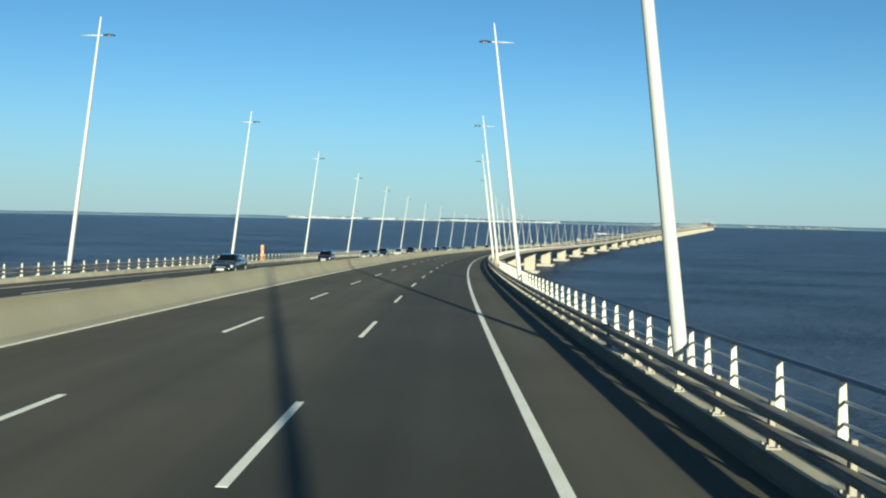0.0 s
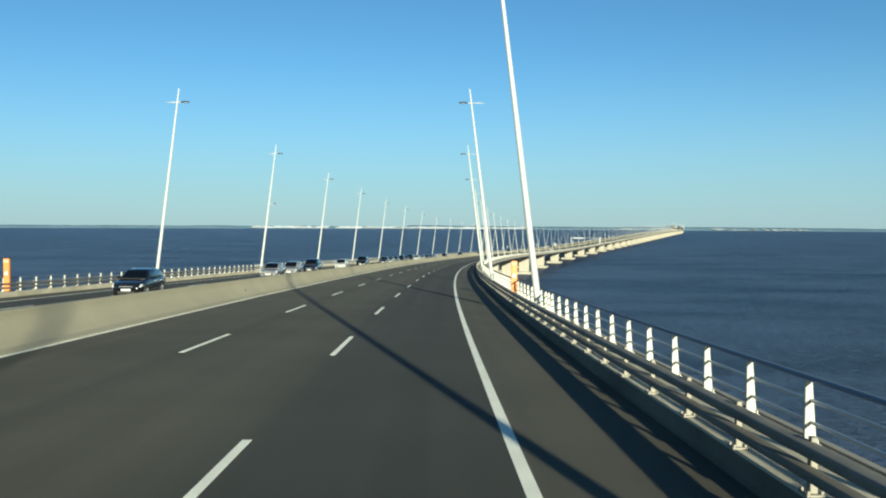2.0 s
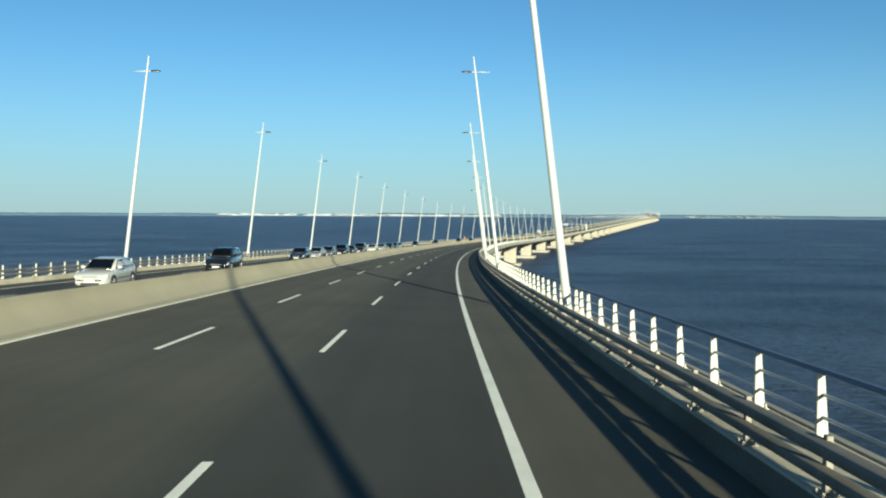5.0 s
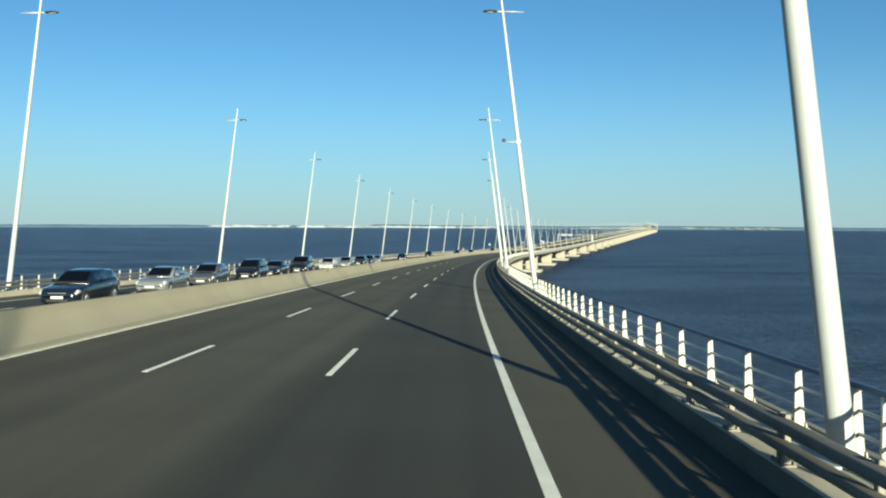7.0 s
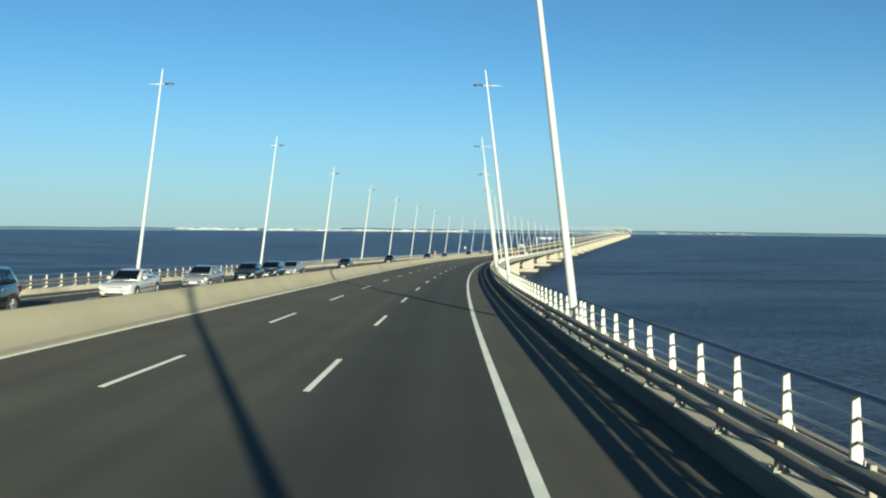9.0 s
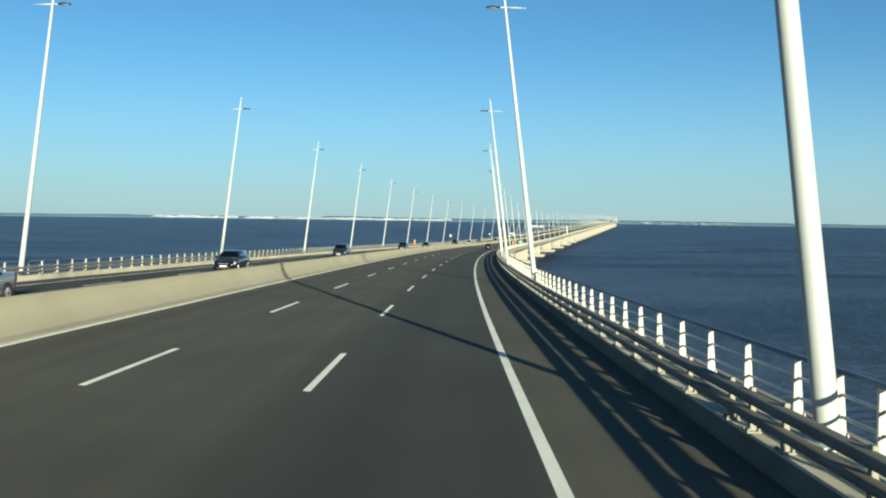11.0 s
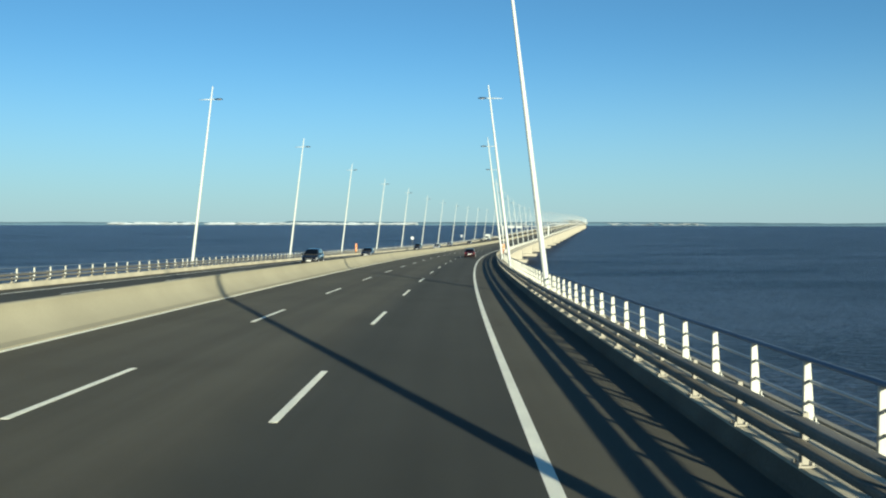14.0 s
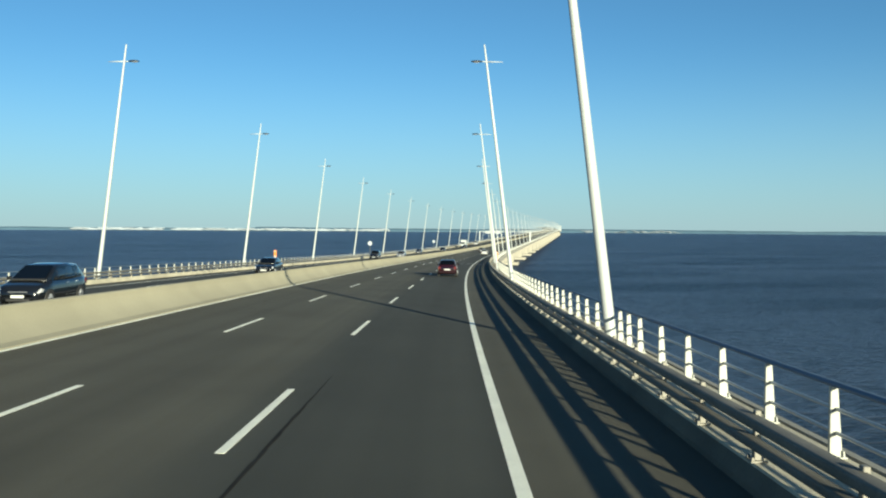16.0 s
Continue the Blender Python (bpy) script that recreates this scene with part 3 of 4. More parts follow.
def build_railings():
    # a plate post, upright on the road side and sloping on the water side, with a foot plate and two gussets
    foot = ledge_level(-3.55)
    post_bm = box_bm((0.150, 0.06, 0.81), (0.0, 0, foot + 0.405), 0.007, None, (0.57, 0.9), (-0.03, 0))
    box_bm((0.20, 0.15, 0.018), (0.01, 0, foot + 0.009), 0.0, post_bm)
    for y in (-0.05, 0.05):
        box_bm((0.025, 0.03, 0.08), (0.08, y, foot + 0.045), 0.0, post_bm, (0.5, 1), (-0.01, 0))
    post = bm_mesh("railing_post", post_bm, M_POST)
    holder_bm = box_bm((0.075, 0.09, 0.55), (0.0, 0, KERB_TOP + 0.275), 0.006, None, (0.8, 0.9))
    box_bm((0.18, 0.20, 0.02), (0.0, 0, KERB_TOP + 0.012), 0.0, holder_bm)
    for x, y in ((-0.065, -0.07), (-0.065, 0.07), (0.065, -0.07), (0.065, 0.07)):
        box_bm((0.026, 0.026, 0.035), (x, y, KERB_TOP + 0.035), 0.0, holder_bm)
    holder = bm_mesh("guard_post", holder_bm, M_BRACKET)
    saddle_bm = bmesh.new()
    for z in (GUARD_HIGH, GUARD_LOW):
        box_bm((0.09, 0.07, 0.055), (-0.045, -0.01, z - 0.03), 0.0, saddle_bm)
    saddle = bm_mesh("saddle", saddle_bm, M_DARK)
    for side in (0, 1):
        turn = math.pi if side else 0.0
        across = lambda d: 2 * MID - d if side else d
        rail = empty("bridge_railing", Matrix.Identity(4), "white posts with blue-grey handrail along the edge of the bridge", "railing", kind="structure")
        guard = empty("guard_rail", Matrix.Identity(4), "two weathered steel box beams on short posts along the kerb", "guard rail", kind="structure")
        def bar(name, d, z, r, mat, parent, n=8):
            ring = circle(d, z, r, n)
            part(name, swept(name, flip(ring) if side else ring, -90, 2850, mat, True, True), parent)
        flat = [(-3.55 + 0.056 * math.cos(a), 0.990 + 0.036 * math.sin(a)) for a in [math.pi * k / 5 for k in range(10)]]
        part("handrail", swept("handrail", flip(flat) if side else flat, -90, 2850, M_HANDRAIL, True, True), rail)
        bar("middle_rail", -3.55, 0.715, 0.022, M_TUBE, rail, 6)
        bar("lower_rail", -3.55, 0.445, 0.022, M_TUBE, rail, 6)
        for name, d, z, wide, high in (("upper_guard_beam", -2.40, GUARD_HIGH, 0.090, 0.057), ("lower_guard_beam", -2.39, GUARD_LOW, 0.080, 0.050)):
            soft = 0.028
            ring = [(d + x * (wide - soft) + soft * math.cos(a), z + y * (high - soft) + soft * math.sin(a)) for x, y, turn_from in ((1, 1, 0), (-1, 1, 1), (-1, -1, 2), (1, -1, 3)) for a in [(turn_from + q / 3) * math.pi / 2 for q in range(4)]]
            part(name, swept(name, flip(ring) if side else ring, -90, 1700, M_GALV, True, True), guard)
        for kind, me, owner, d, shift, bays in (("railing_post", post, rail, -3.55, 0.0, 72), ("guard_post", holder, guard, -2.475, -0.52, 30), ("saddle", saddle, guard, -2.475, -0.52, 30)):
            places = post_places(shift, bays)
            poses = [Matrix.Translation(deck(s, across(d))) @ Matrix.Rotation(-heading(s) + turn, 4, "Z") for s in places]
            for m in poses[:300]:
                part(kind, me, owner, "", m)
            verts, faces = [], []
            base = [v.co.copy() for v in me.vertices]
            polys = [tuple(p.vertices) for p in me.polygons]
            for m in poses[300:]:
                o = len(verts)
                verts += [m @ v for v in base]
                faces += [tuple(o + i for i in p) for p in polys]
            tagged(part("far_" + kind + "s", mesh_of("far_" + kind + "s", verts, faces, me.materials[0]), owner), kind="stuff")


# ======================= vehicles =======================
def loft(name, rings, mat, smooth=True, cap=True):
    """A skin through rings of equally many points."""
    n = len(rings[0])
    verts = [v for ring in rings for v in ring]
    faces = [(i * n + j, i * n + (j + 1) % n, (i + 1) * n + (j + 1) % n, (i + 1) * n + j) for i in range(len(rings) - 1) for j in range(n)]
    if cap:
        faces += [tuple(range(n - 1, -1, -1)), tuple((len(rings) - 1) * n + j for j in range(n))]
    bm = bmesh.new()
    me = mesh_of(name, verts, faces, mat)
    bm.from_mesh(me)
    me = bm_mesh(name, bm, mat, smooth)
    return me


def paint(name, colour):
    m = material(name, colour, 0.2, 0.1, 0.06, 0.8, 30)
    m.node_tree.nodes["Principled BSDF"].inputs["Coat Weight"].default_value = 1.0
    m.node_tree.nodes["Principled BSDF"].inputs["Coat Roughness"].default_value = 0.03
    return m


# long, wide, high, bonnet height, belt height, tail height, cabin stations along the length (foot of the screen, front of roof, end of roof, foot of rear window), windows a side
SHAPES = {
    "hatchback": (4.1, 1.72, 1.47, 0.90, 0.94, 0.98, (1.00, 0.20, -1.40, -1.92), 2),
    "saloon": (4.5, 1.76, 1.44, 0.88, 0.93, 1.02, (0.95, 0.10, -1.00, -1.70), 2),
    "estate": (4.6, 1.77, 1.50, 0.90, 0.95, 1.00, (1.00, 0.20, -1.80, -2.22), 3),
    "people_carrier": (4.4, 1.82, 1.66, 0.98, 1.02, 1.06, (1.35, 0.30, -1.60, -2.08), 3),
    "off_roader": (4.6, 1.88, 1.76, 1.08, 1.12, 1.12, (0.90, 0.30, -1.85, -2.20), 3),
    "van": (4.9, 1.90, 1.98, 1.10, 1.18, 1.22, (1.60, 0.80, -2.28, -2.40), 1),
}


def wheel_meshes(r):
    bm = tube_bm([(-0.10, 0, 0), (-0.07, 0, 0), (0.07, 0, 0), (0.10, 0, 0)], (r * 0.93, r, r, r * 0.93), 20)
    tyre = bm_mesh("tyre", bm, M_RUBBER)
    bm = tube_bm([(-0.104, 0, 0), (0.104, 0, 0)], (r * 0.64, r * 0.64), 18)
    for k in range(5):
        turn = Matrix.Rotation(2 * math.pi * k / 5, 3, "X")
        for v in bmesh.ops.create_cube(bm, size=1)["verts"]:
            v.co = turn @ Vector((v.co.x * 0.225, v.co.y * 0.06, v.co.z * r * 0.5 + r * 0.33))
    return tyre, bm_mesh("rim", bm, M_RIM), bm_mesh("hub_cap", tube_bm([(-0.12, 0, 0), (0.12, 0, 0)], (0.05, 0.05), 10), M_TRIM)


WHEELS = {r: wheel_meshes(r) for r in (0.32, 0.36)}


def pane(name, corners, car, mat, label="", lift=0.006):
    """A sheet through four corners, a little proud of the shell and with a thickness, bowed between its ends."""
    a, b, c, d = (Vector(p) for p in corners)
    out = (b - a).cross(d - a).normalized()
    rows = []
    for i in range(4):
        u = i / 3
        for j in range(4):
            v = j / 3
            p = (a * (1 - u) + b * u) * (1 - v) + (d * (1 - u) + c * u) * v
            rows.append(p + out * lift)
    back = [p - out * 0.03 for p in rows]
    n = len(rows)
    faces = [(4 * i + j, 4 * i + 4 + j, 4 * i + 5 + j, 4 * i + 1 + j) for i in range(3) for j in range(3)]
    rim = [0, 4, 8, 12, 13, 14, 15, 11, 7, 3, 2, 1]
    faces += [tuple(n + k for k in reversed(f)) for f in faces]
    faces += [(rim[k], rim[(k + 1) % 12], n + rim[(k + 1) % 12], n + rim[k]) for k in range(12)]
    bm = bmesh.new()
    bm.from_mesh(mesh_of(name, rows + back, faces, mat))
    return part(name, bm_mesh(name, bm, mat), car, label)


def car_thing(name, shape, colour_mat, label, m):
    """A car that faces +y, its wheels on the ground at z = 0."""
    long, wide, high, bonnet, belt, tail, cabin, windows = SHAPES[shape]
    h, w, r = long / 2, wide / 2, 0.32 if high < 1.7 else 0.36
    car = empty(name, m, label, "van" if shape == "van" else "car", "cars on the bridge")
    f0, f1, r1, r0 = cabin
    # the lower shell, nose to tail: station, share of the half width, sill height, shoulder height, top height
    rows = [(h, 0.66, 0.36, 0.52, 0.58), (h - 0.05, 0.80, 0.25, 0.57, 0.66), (h - 0.16, 0.89, 0.21, 0.62, bonnet - 0.16), (h - 0.38, 0.955, 0.19, 0.68, bonnet - 0.075), (h - 0.80, 0.995, 0.18, 0.75, bonnet - 0.02),
            (f0, 1.0, 0.18, 0.80, bonnet + 0.03), (f0 - 0.30, 1.0, 0.18, 0.82, belt), (0.0, 1.0, 0.18, 0.84, belt), (r1, 1.0, 0.19, 0.86, belt + 0.03),
            (-h + 0.40, 0.985, 0.21, 0.86, tail), (-h + 0.16, 0.95, 0.24, 0.83, tail - 0.01), (-h + 0.05, 0.90, 0.30, 0.76, tail - 0.06), (-h, 0.84, 0.36, 0.70, tail - 0.18)]
    rings = []
    for y, k, low, mid, top in rows:
        a = w * k
        half = [(0.88, low), (0.965, low + 0.06), (0.99, low + 0.16), (1.0, (low + mid) / 2), (0.992, mid - 0.04), (0.975, mid + 0.02), (0.945, top - 0.045), (0.90, top - 0.015), (0.74, top), (0.40, top + 0.014)]
        rings.append([(-a * x, y, z) for x, z in half] + [(0, y, top + 0.018)] + [(a * x, y, z) for x, z in reversed(half)])
    part("body", loft("body", rings, colour_mat), car)
    # the cabin shell with its panes
    base = belt - 0.03
    stops = ((f0, 0.84, 0.83, base + 0.05), (f1, 0.925, 0.70, high - 0.045), ((f1 + r1) / 2, 0.93, 0.72, high), (r1, 0.92, 0.70, high - 0.05), (r0, 0.87, 0.84, base + 0.08))
    shell = []
    for y, a, b, z in stops:
        one = [(a, base), (a * 0.66 + b * 0.34, base + (z - base) * 0.4), (a * 0.3 + b * 0.7, base + (z - base) * 0.75), (b, z - 0.05 * (z - base)), (b * 0.9, z), (b * 0.5, z + 0.012)]
        shell.append([(-w * x, y, zz) for x, zz in one] + [(0, y, z + 0.016)] + [(w * x, y, zz) for x, zz in reversed(one)])
    part("cabin", loft("cabin", shell, colour_mat), car)

    def wall(y, t, x):
        """A point on the cabin's side: y along it, t up from the belt to the roof."""
        ys = [s[0] for s in stops][::-1]
        a, b, z = (float(np.interp(y, ys, [s[k] for s in stops][::-1])) for k in (1, 2, 3))
        return Vector((x * w * (a * (1 - t) + b * t), y, base + (z - base) * t))

    def over(ya, yb, t):
        return ya + (yb - ya) * t
    pane("windscreen", [(w * 0.74, over(f0, f1, 0.06), base + 0.085), (-w * 0.74, over(f0, f1, 0.06), base + 0.085), (-w * 0.63, over(f0, f1, 0.93), high - 0.085), (w * 0.63, over(f0, f1, 0.93), high - 0.085)], car, M_GLASS, "dark windscreen", 0.04)
    pane("rear_window", [(-w * 0.72, over(r0, r1, 0.12), base + 0.13), (w * 0.72, over(r0, r1, 0.12), base + 0.13), (w * 0.62, over(r0, r1, 0.92), high - 0.09), (-w * 0.62, over(r0, r1, 0.92), high - 0.09)], car, M_GLASS, "dark rear window", 0.04)
    part("scuttle", bm_mesh("scuttle", box_bm((w * 1.56, 0.20, 0.07), (0, over(f0, f1, 0.03) + 0.03, base + 0.085), 0.02, None, (0.96, 0.6), (0, -0.03)), M_TRIM), car, "black plastic strip under the windscreen")
    cuts = {1: [(f0 - 0.1, 0.0)], 2: [(9, -0.30), (-0.38, -9)], 3: [(9, -0.25), (-0.33, -1.15), (-1.25, -9)]}[windows]
    low, top = 0.16, 0.86
    for x in (-1, 1):
        for ya, yb in cuts:
            a0, a1 = (over(f0, f1, low) - 0.14, over(f0, f1, top) - 0.10) if ya > 5 or windows == 1 else (ya, ya - 0.02)
            b0, b1 = (over(r0, r1, low) + 0.20, over(r0, r1, top) + 0.16) if yb < -5 else (yb, yb - 0.02)
            quad = [wall(a0, low, x), wall(b0, low, x), wall(b1, top, x), wall(a1, top, x)]
            pane("side_window", quad if x < 0 else [quad[1], quad[0], quad[3], quad[2]], car, M_GLASS, "", 0.012)
        part("wing_mirror", bm_mesh("wing_mirror", box_bm((0.22, 0.12, 0.15), (x * (w + 0.05), f0 - 0.42, belt + 0.09), 0.035), colour_mat), car)
        bm = box_bm((w * 0.46, 0.52, 0.19), (x * w * 0.71, h - 0.30, 0.665), 0.05, None, (0.85, 0.7), (x * 0.03, -0.10))
        part("headlight", bm_mesh("headlight", bm, M_HEAD), car)
        bm = box_bm((w * 0.26, 0.18, 0.26), (x * w * 0.80, -h + 0.07, tail - 0.22), 0.035)
        part("tail_light", bm_mesh("tail_light", bm, M_TAIL), car)
        for y in (-0.10, -1.0) if windows > 1 else (0.35,):
            part("door_handle", bm_mesh("door_handle", box_bm((0.03, 0.17, 0.03), (x * (w - 0.005), y - 0.12, belt - 0.13), 0.008), M_RIM), car)
        part("side_strip", bm_mesh("side_strip", box_bm((0.03, long - 2.5, 0.045), (x * (w - 0.002), 0, 0.50), 0.01), M_TRIM), car)
        part("sill", bm_mesh("sill", box_bm((0.06, long - 2.3, 0.10), (x * (w - 0.045), 0, 0.22), 0.02), M_TRIM), car)
        tyre, rim, cap = WHEELS[r]
        for y in (h - 0.82, -h + 0.80):
            arch = tube_bm([(x * (w - 0.05), y, r + 0.01), (x * (w + 0.003), y, r + 0.01)], (r + 0.06, r + 0.055), 22)
            part("wheel_arch", bm_mesh("wheel_arch", arch, M_TRIM), car)
            wheel = part("wheel", cap, car, "", Matrix.Translation((x * (w - 0.085), y, r)))
            part("tyre", tyre, wheel)
            part("rim", rim, wheel)
    part("front_bumper", bm_mesh("front_bumper", box_bm((wide * 0.84, 0.20, 0.22), (0, h - 0.09, 0.38), 0.07), colour_mat), car)
    part("air_intake", bm_mesh("air_intake", box_bm((wide * 0.52, 0.06, 0.11), (0, h - 0.002, 0.31), 0.02), M_TRIM), car)
    part("grille", bm_mesh("grille", box_bm((wide * 0.44, 0.10, 0.10), (0, h - 0.055, 0.60), 0.02), M_TRIM), car)
    part("grille_strip", bm_mesh("grille_strip", box_bm((wide * 0.42, 0.02, 0.025), (0, h + 0.0, 0.63), 0.006), M_RIM), car, "bright metal strip")
    part("rear_bumper", bm_mesh("rear_bumper", box_bm((wide * 0.88, 0.22, 0.26), (0, -h + 0.08, 0.42), 0.07), colour_mat), car)
    part("number_plate", bm_mesh("number_plate", box_bm((0.52, 0.02, 0.11), (0, h + 0.018, 0.45), 0.004), M_PLATE), car, "blank white bar")
    part("number_plate", bm_mesh("number_plate", box_bm((0.52, 0.02, 0.11), (0, -h - 0.012, 0.62), 0.004), M_PLATE), car, "blank white bar")
    return car


def build_cars():
    maroon, black, silver, white, blue, grey, green = (paint(n, c) for n, c in (
        ("maroon_paint", (0.014, 0.002, 0.004)), ("black_paint", (0.007, 0.008, 0.010)), ("silver_paint", (0.17, 0.18, 0.19)), ("white_car_paint", (0.40, 0.41, 0.40)),
        ("blue_paint", (0.007, 0.012, 0.022)), ("grey_paint", (0.06, 0.065, 0.07)), ("teal_paint", (0.007, 0.013, 0.016))))
    # cars that go the same way, facing away
    for name, shape, mat, s, d, label in (
            ("red_car", "hatchback", maroon, 541.7, 1.75, "dark red hatchback driving in the inside lane"),
            ("white_car", "saloon", white, 706.0, 1.75, "white saloon driving in the inside lane"),
            ("dark_car", "hatchback", grey, 749.0, 5.25, "dark grey hatchback driving in the middle lane")):
        car_thing(name, shape, mat, label, place(s, d))
    # cars that come the other way, facing the viewer
    lanes = {"fast": 14.2, "middle": 17.7, "slow": 21.1}
    for shape, mat, s, lane, label in (
            ("saloon", green, 66.5, "middle", "very dark teal saloon coming down the far carriageway"),
            ("hatchback", black, 109.2, "middle", "black hatchback coming down the far carriageway"),
            ("saloon", silver, 144.7, "middle", "silver saloon on the far carriageway behind a small gap"),
            ("hatchback", silver, 154.2, "middle", "silver hatchback coming down the far carriageway"),
            ("people_carrier", blue, 166.3, "middle", "dark blue people carrier on the far carriageway"),
            ("hatchback", white, 190.1, "middle", "white hatchback coming down the far carriageway"),
            ("off_roader", black, 212.3, "middle", "black off-roader on the far carriageway"),
            ("estate", blue, 242.9, "middle", "dark blue estate car on the far carriageway"),
            ("saloon", silver, 253.4, "middle", "silver-white saloon passing on the far carriageway"),
            ("hatchback", grey, 262.0, "middle", "grey hatchback coming down the far carriageway"),
            ("people_carrier", black, 273.0, "middle", "black people carrier on the far carriageway"),
            ("saloon", black, 280.8, "middle", "black saloon close behind a people carrier"),
            ("off_roader", black, 292.1, "middle", "black off-roader coming down the far carriageway"),
            ("saloon", white, 307.3, "middle", "white saloon coming down the far carriageway"),
            ("saloon", silver, 319.9, "middle", "silver saloon coming down the far carriageway"),
            ("hatchback", black, 331.8, "middle", "small black hatchback on the far carriageway"),
            ("estate", blue, 339.8, "middle", "dark blue estate car close behind a small hatchback"),
            ("saloon", silver, 348.5, "middle", "silver saloon at the end of a row of cars"),
            ("hatchback", black, 382.0, "middle", "black hatchback alone on the far carriageway"),
            ("people_carrier", green, 431.1, "middle", "very dark teal people carrier on the far carriageway"),
            ("people_carrier", black, 499.3, "middle", "black people carrier with bright headlights"),
            ("hatchback", black, 540.4, "middle", "black hatchback coming down the far carriageway"),
            ("off_roader", black, 637.0, "slow", "black off-roader in the slow lane of the far carriageway"),
            ("saloon", silver, 652.0, "middle", "silver saloon far along the other carriageway"),
            ("saloon", grey, 713.0, "slow", "grey saloon far along the other carriageway"),
            ("hatchback", black, 746.0, "middle", "black hatchback far along the other carriageway"),
            ("hatchback", black, 822.0, "middle", "small black hatchback far along the other carriageway"),
            ("van", white, 905.0, "slow", "white van far along the other carriageway")):
        name = {"off_roader": "off_road_car", "people_carrier": "people_carrier", "van": "white_van"}.get(shape, shape + "_car" if shape in ("saloon", "estate") else shape)
        car_thing(name, shape, mat, label, place(s, lanes[lane], 0.0, math.pi, False))


def build_truck():
    """A white box truck coming down the far carriageway."""
    truck = empty("box_truck", place(850.0, 21.1, 0.0, math.pi, False), "white box truck far along the other carriageway", "truck")
    part("cab", bm_mesh("cab", box_bm((2.1, 1.6, 1.75), (0, 2.75, 1.42), 0.12, None, (0.94, 0.82), (0, -0.08)), M_WHITE), truck)
    part("cargo_box", bm_mesh("cargo_box", box_bm((2.3, 5.0, 2.4), (0, -0.75, 2.05), 0.04), M_WHITE), truck, "tall white cargo box")
    part("chassis", bm_mesh("chassis", box_bm((0.9, 6.4, 0.25), (0, 0.1, 0.72), 0.02), M_TRIM), truck)
    part("front_bumper", bm_mesh("front_bumper", box_bm((2.1, 0.2, 0.35), (0, 3.5, 0.55), 0.05), M_TRIM), truck)
    part("windscreen", bm_mesh("windscreen", box_bm((1.75, 0.05, 0.72), (0, 3.46, 1.85), 0.01, None, (0.95, 1), (0, -0.09)), M_GLASS), truck, "dark windscreen")
    for x in (-1, 1):
        part("headlight", bm_mesh("headlight", box_bm((0.32, 0.06, 0.18), (x * 0.8, 3.55, 0.85), 0.02), M_HEAD), truck)
        tyre, rim, cap = WHEELS[0.36]
        for y in (2.6, -1.9):
            wheel = part("wheel", cap, truck, "", Matrix.Translation((x * 0.95, y, 0.36)))
            part("tyre", tyre, wheel)
            part("rim", rim, wheel)


# ======================= roadside things =======================
def build_emergency_posts():
    """Tall orange telephone columns standing at the railings."""
    for s, side in ((112.1, 0), (111.4, 1), (578.2, 1), (577.6, 0)):
        d, turn = (2 * MID + 3.34, math.pi) if side else (-3.34, 0.0)
        column = empty("emergency_phone", Matrix.Translation(deck(s, d, ledge_level(-3.3) + 0.008)) @ Matrix.Rotation(-heading(s) + turn, 4, "Z"), "tall orange emergency telephone column at the railing", "emergency phone", "emergency phones")
        part("column", bm_mesh("column", box_bm((0.345, 0.18, 1.93), (0, 0, 0.965), 0.02), M_ORANGE), column)
        part("foot", bm_mesh("foot", box_bm((0.38, 0.24, 0.03), (0, 0, 0.02), 0.01), M_GALV), column)
        part("cap", bm_mesh("cap", box_bm((0.355, 0.19, 0.02), (0, 0, 1.938), 0.005), M_DARK), column, "thin dark cap")
        for face in (-1, 1):
            plate = part("label_plate", bm_mesh("label_plate", box_bm((0.29, 0.012, 0.14), (0, face * 0.094, 1.77), 0.004), M_CREAM), column, "cream plate with three dark bars")
            for x in (-0.10, 0.0, 0.10):
                part("bar", bm_mesh("bar", box_bm((0.045, 0.008, 0.07), (x * 0.85, face * 0.102, 1.77), 0.002), M_DARK), plate)
            sign = part("telephone_sign", bm_mesh("telephone_sign", box_bm((0.21, 0.012, 0.21), (0, face * 0.094, 1.07), 0.004), M_PLATE), column, "white square with a black handset")
            bow = [(0.075 * math.cos(a) + 0.01, face * 0.098, 1.03 + 0.075 * math.sin(a)) for a in [math.pi * k / 8 for k in range(1, 8)]]
            shape = tube_bm(bow, [0.026, 0.018, 0.015, 0.015, 0.015, 0.018, 0.026], 8)
            part("handset", bm_mesh("handset", shape, M_DARK), sign)
            frame_bm = bmesh.new()
            for x, z, wide, high in ((0, 0.107, 0.225, 0.012), (0, -0.107, 0.225, 0.012), (0.107, 0, 0.012, 0.225), (-0.107, 0, 0.012, 0.225)):
                box_bm((wide, 0.016, high), (x, face * 0.095, 1.07 + z), 0.0, frame_bm)
            part("sign_border", bm_mesh("sign_border", frame_bm, M_DARK), sign)


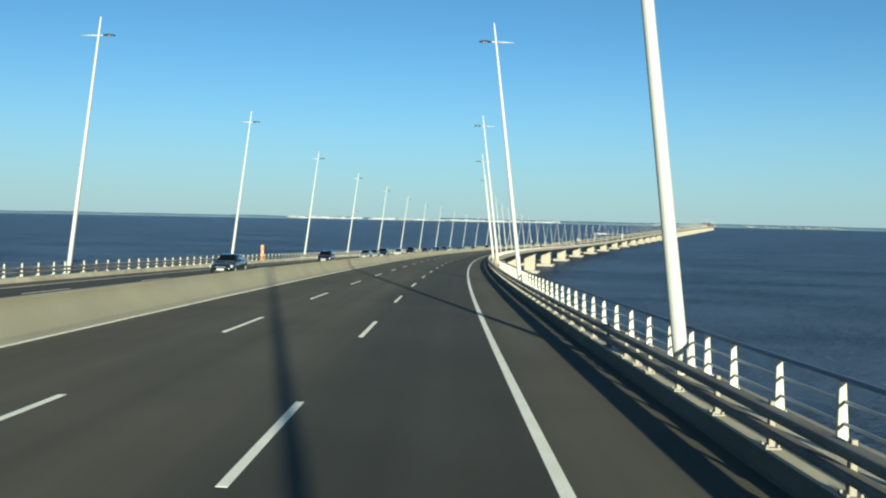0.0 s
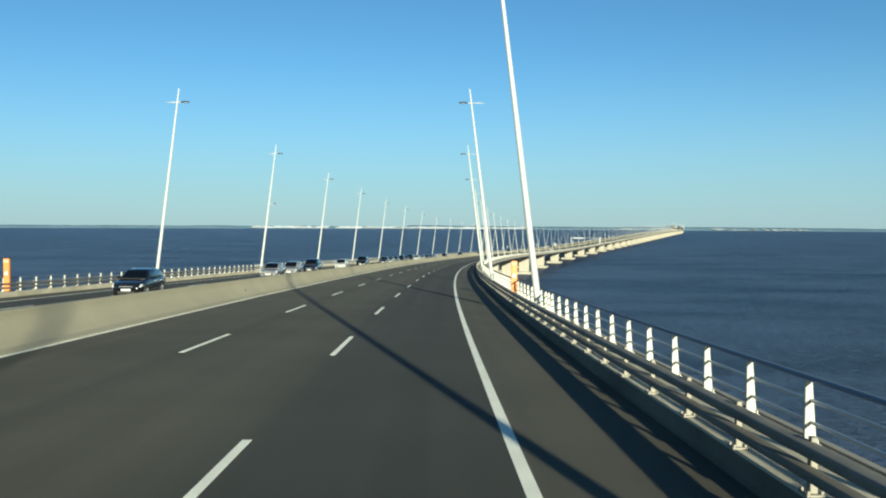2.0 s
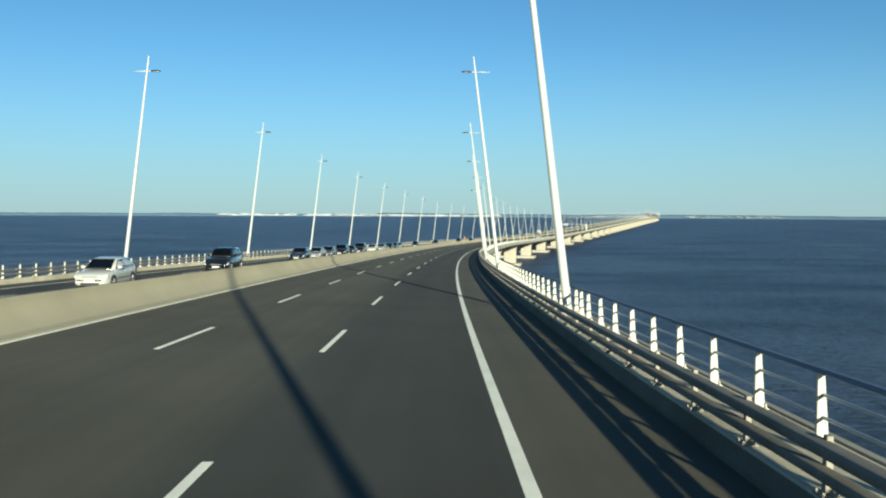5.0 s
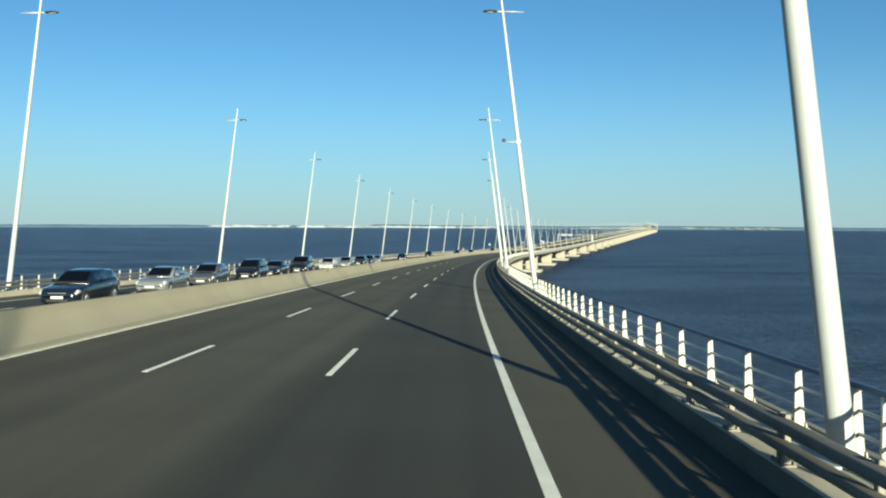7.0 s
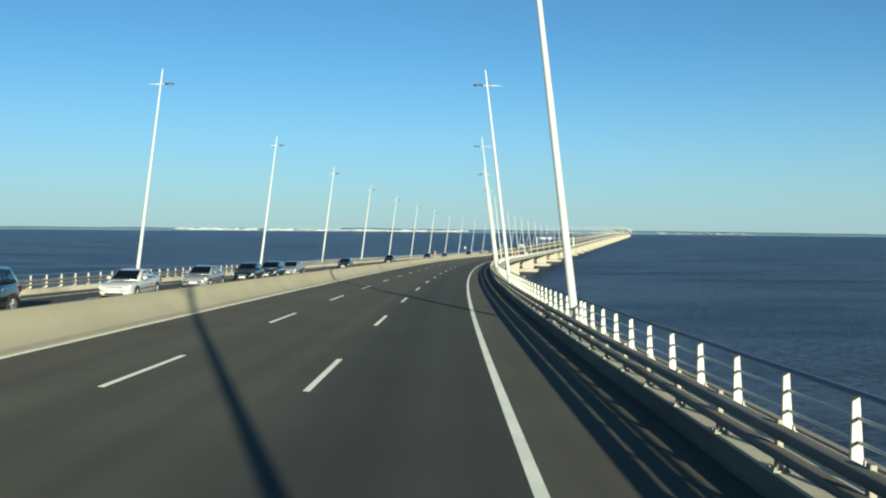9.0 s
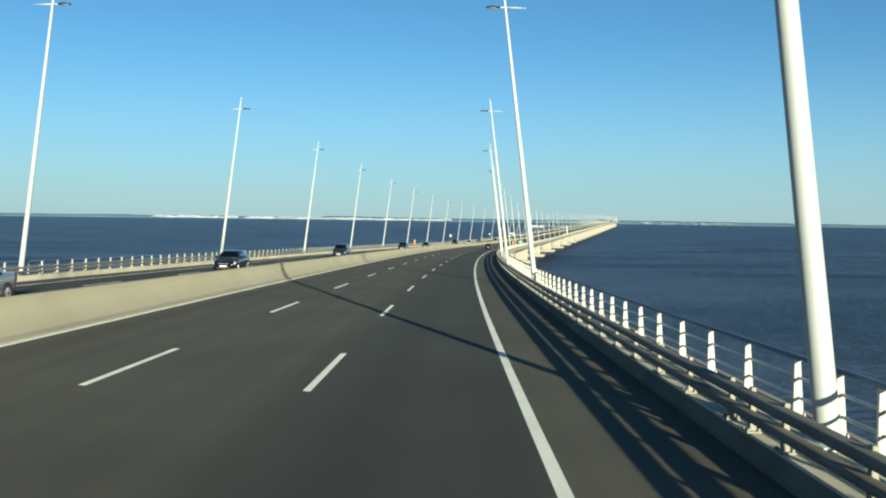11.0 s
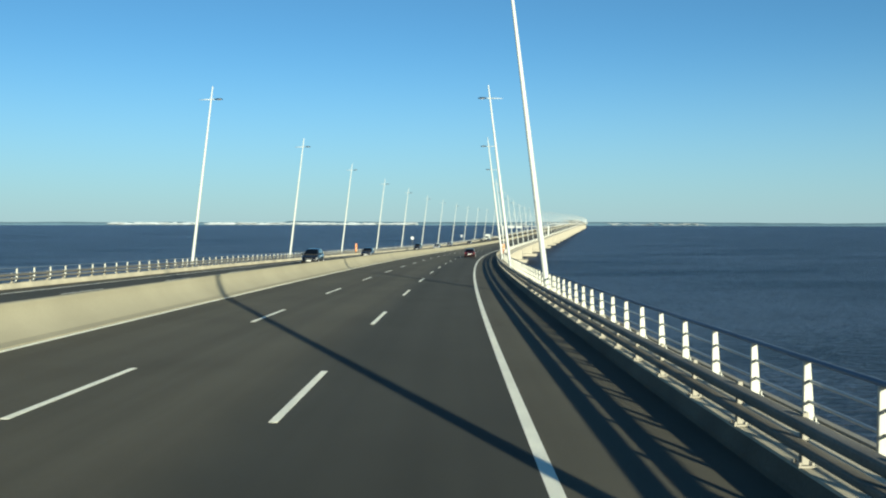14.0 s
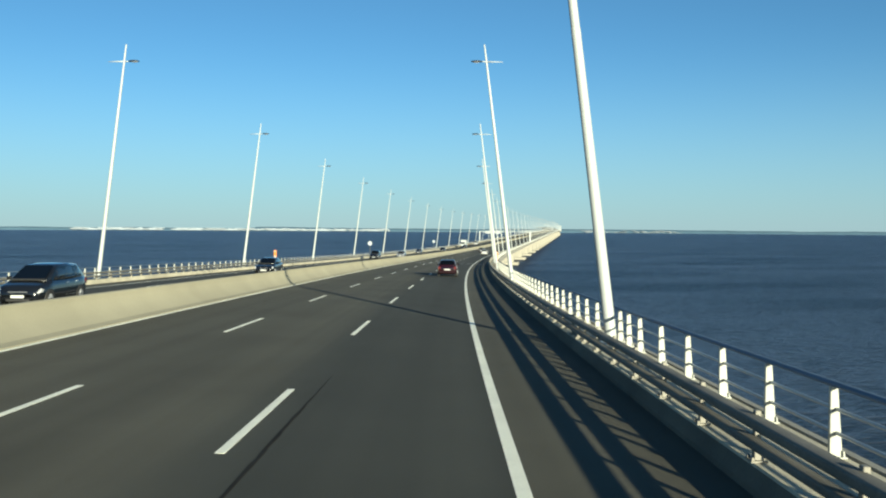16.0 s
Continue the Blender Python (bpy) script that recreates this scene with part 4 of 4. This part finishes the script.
def build_signs():
    """Round signs on thin poles that face the other carriageway, seen from behind."""
    for s in (659.5, 787.0):
        sign = empty("road_sign", Matrix.Translation(deck(s, 2 * MID + 3.05, ledge_level(-3.05) + 0.005)) @ Matrix.Rotation(-heading(s), 4, "Z"), "round road sign on a pole, its pale back seen", "road sign", "road signs")
        part("pole", bm_mesh("pole", tube_bm([(0, 0, 0), (0, 0, 3.5)], (0.045, 0.045), 8), M_GALV), sign)
        bm = tube_bm([(0, -0.08, 3.0), (0, -0.05, 3.0)], (0.48, 0.50), 24)
        part("disc", bm_mesh("disc", bm, M_SIGN), sign, "pale round plate")


def build_gantry():
    """A white sign bridge over the far part of the road."""
    s = 977.0
    gantry = empty("sign_gantry", Matrix.Translation(deck(s, MID)) @ Matrix.Rotation(-heading(s), 4, "Z"), "white portal frame across both carriageways far along the bridge", "gantry")
    reach = MID + 3.45
    for x, wide in ((-reach, 0.7), (reach, 1.1)):
        part("leg", bm_mesh("leg", box_bm((wide, 0.6, 6.6), (x, 0, 3.4), 0.05), M_WHITE), gantry)
    part("beam", bm_mesh("beam", box_bm((2 * reach + 0.6, 0.4, 0.32), (0, 0, 6.3), 0.05), M_WHITE), gantry)
    for x, wide in ((-9.6, 4.4), (-4.4, 3.6)):
        panel = part("sign_panel", bm_mesh("sign_panel", box_bm((wide, 0.12, 1.5), (x, 0.28, 6.0), 0.02), M_SIGN), gantry, "pale back of a sign panel")
        for k in (-1, 1):
            part("stiffener", bm_mesh("stiffener", box_bm((0.09, 0.08, 1.7), (x + k * wide * 0.3, 0.19, 6.0), 0.0), M_GALV), panel)


def build_joints():
    """Steel expansion joints across the deck."""
    for s in (600.0,):
        for side in (0, 1):
            a, b = -2.32, MID - 0.75
            z0, z1 = crossfall(a) + 0.005, crossfall(b) + 0.005
            ring = [(a, z0), (b, z1), (b, z1 - 0.03), (a, z0 - 0.03)]
            ring = flip(ring) if side else ring
            joint = new("expansion_joint", swept("expansion_joint", ring, s, s + 0.35, M_SIGN))
            tagged(joint, "narrow pale steel expansion joint across the carriageway", "expansion joint", kind="structure")


def build_barrier_plates():
    """Small rusty plates on the barrier's face."""
    for s, z in ((270.6, 0.66), (369.2, 0.48), (106.0, 0.25)):
        half = float(np.interp(z, (0.20, 0.36, 0.58, 0.80), (0.44, 0.30, 0.20, 0.12)))
        plate = new("barrier_plate", bm_mesh("barrier_plate", box_bm((0.03, 0.16, 0.15), (0, 0, 0), 0.008), M_RUST))
        plate.matrix_basis = Matrix.Translation(deck(s, MID - half + 0.003, crossfall(MID) + z)) @ Matrix.Rotation(-heading(s), 4, "Z") @ Matrix.Rotation(radians(-22), 4, "Y")
        tagged(plate, "small dark rusty plate fixed on the concrete barrier", "plate", "plates on the barrier")


def build_tar_patch():
    """A worn mend in the hard shoulder."""
    n = 14
    rng = random.Random(3)
    rim = [((0.20 + rng.uniform(-0.05, 0.05)) * math.cos(2 * math.pi * k / n), (0.42 + rng.uniform(-0.1, 0.1)) * math.sin(2 * math.pi * k / n)) for k in range(n)]
    verts = [(x, y, 0.006) for x, y in rim] + [(x * 1.1, y * 1.1, -0.02) for x, y in rim]
    faces = [tuple(range(n))] + [(k, n + k, n + (k + 1) % n, (k + 1) % n) for k in range(n)]
    patch = new("tar_patch", mesh_of("tar_patch", verts, faces, M_TAR))
    patch.matrix_basis = place(139.0, -0.96)
    tagged(patch, "small dark tar patch on the hard shoulder", "road patch", kind="structure")


def build_tar_seam():
    """A thin sealed joint between two strips of asphalt in the slow lane."""
    d, n = 3.02, 40
    rng = random.Random(8)
    verts, faces = [], []
    for k in range(n):
        s = 468.5 + 11.5 * k / (n - 1)
        half = 0.024 * min(1.0, k / 4, (n - 1 - k) / 14) * rng.uniform(0.7, 1.25) + 0.002
        off = rng.uniform(-0.008, 0.008)
        verts += [surface(s, d + off - half - 0.003, -0.01), surface(s, d + off - half, 0.004), surface(s, d + off + half, 0.004), surface(s, d + off + half + 0.003, -0.01)]
    for k in range(n - 1):
        faces += [(4 * k + j, 4 * k + j + 4, 4 * k + j + 5, 4 * k + j + 1) for j in range(3)]
    seam = new("tar_seam", mesh_of("tar_seam", verts, faces, M_TAR))
    tagged(seam, "thin dark tar seam along the slow lane's asphalt", "road seam", kind="structure")


build_water()
build_shore()
build_road()
build_girder()
build_parapets()
build_piers()
build_lamps()
build_cars()
build_truck()
build_emergency_posts()
build_signs()
build_gantry()
build_joints()
build_barrier_plates()
build_tar_patch()
build_tar_seam()
build_railings()
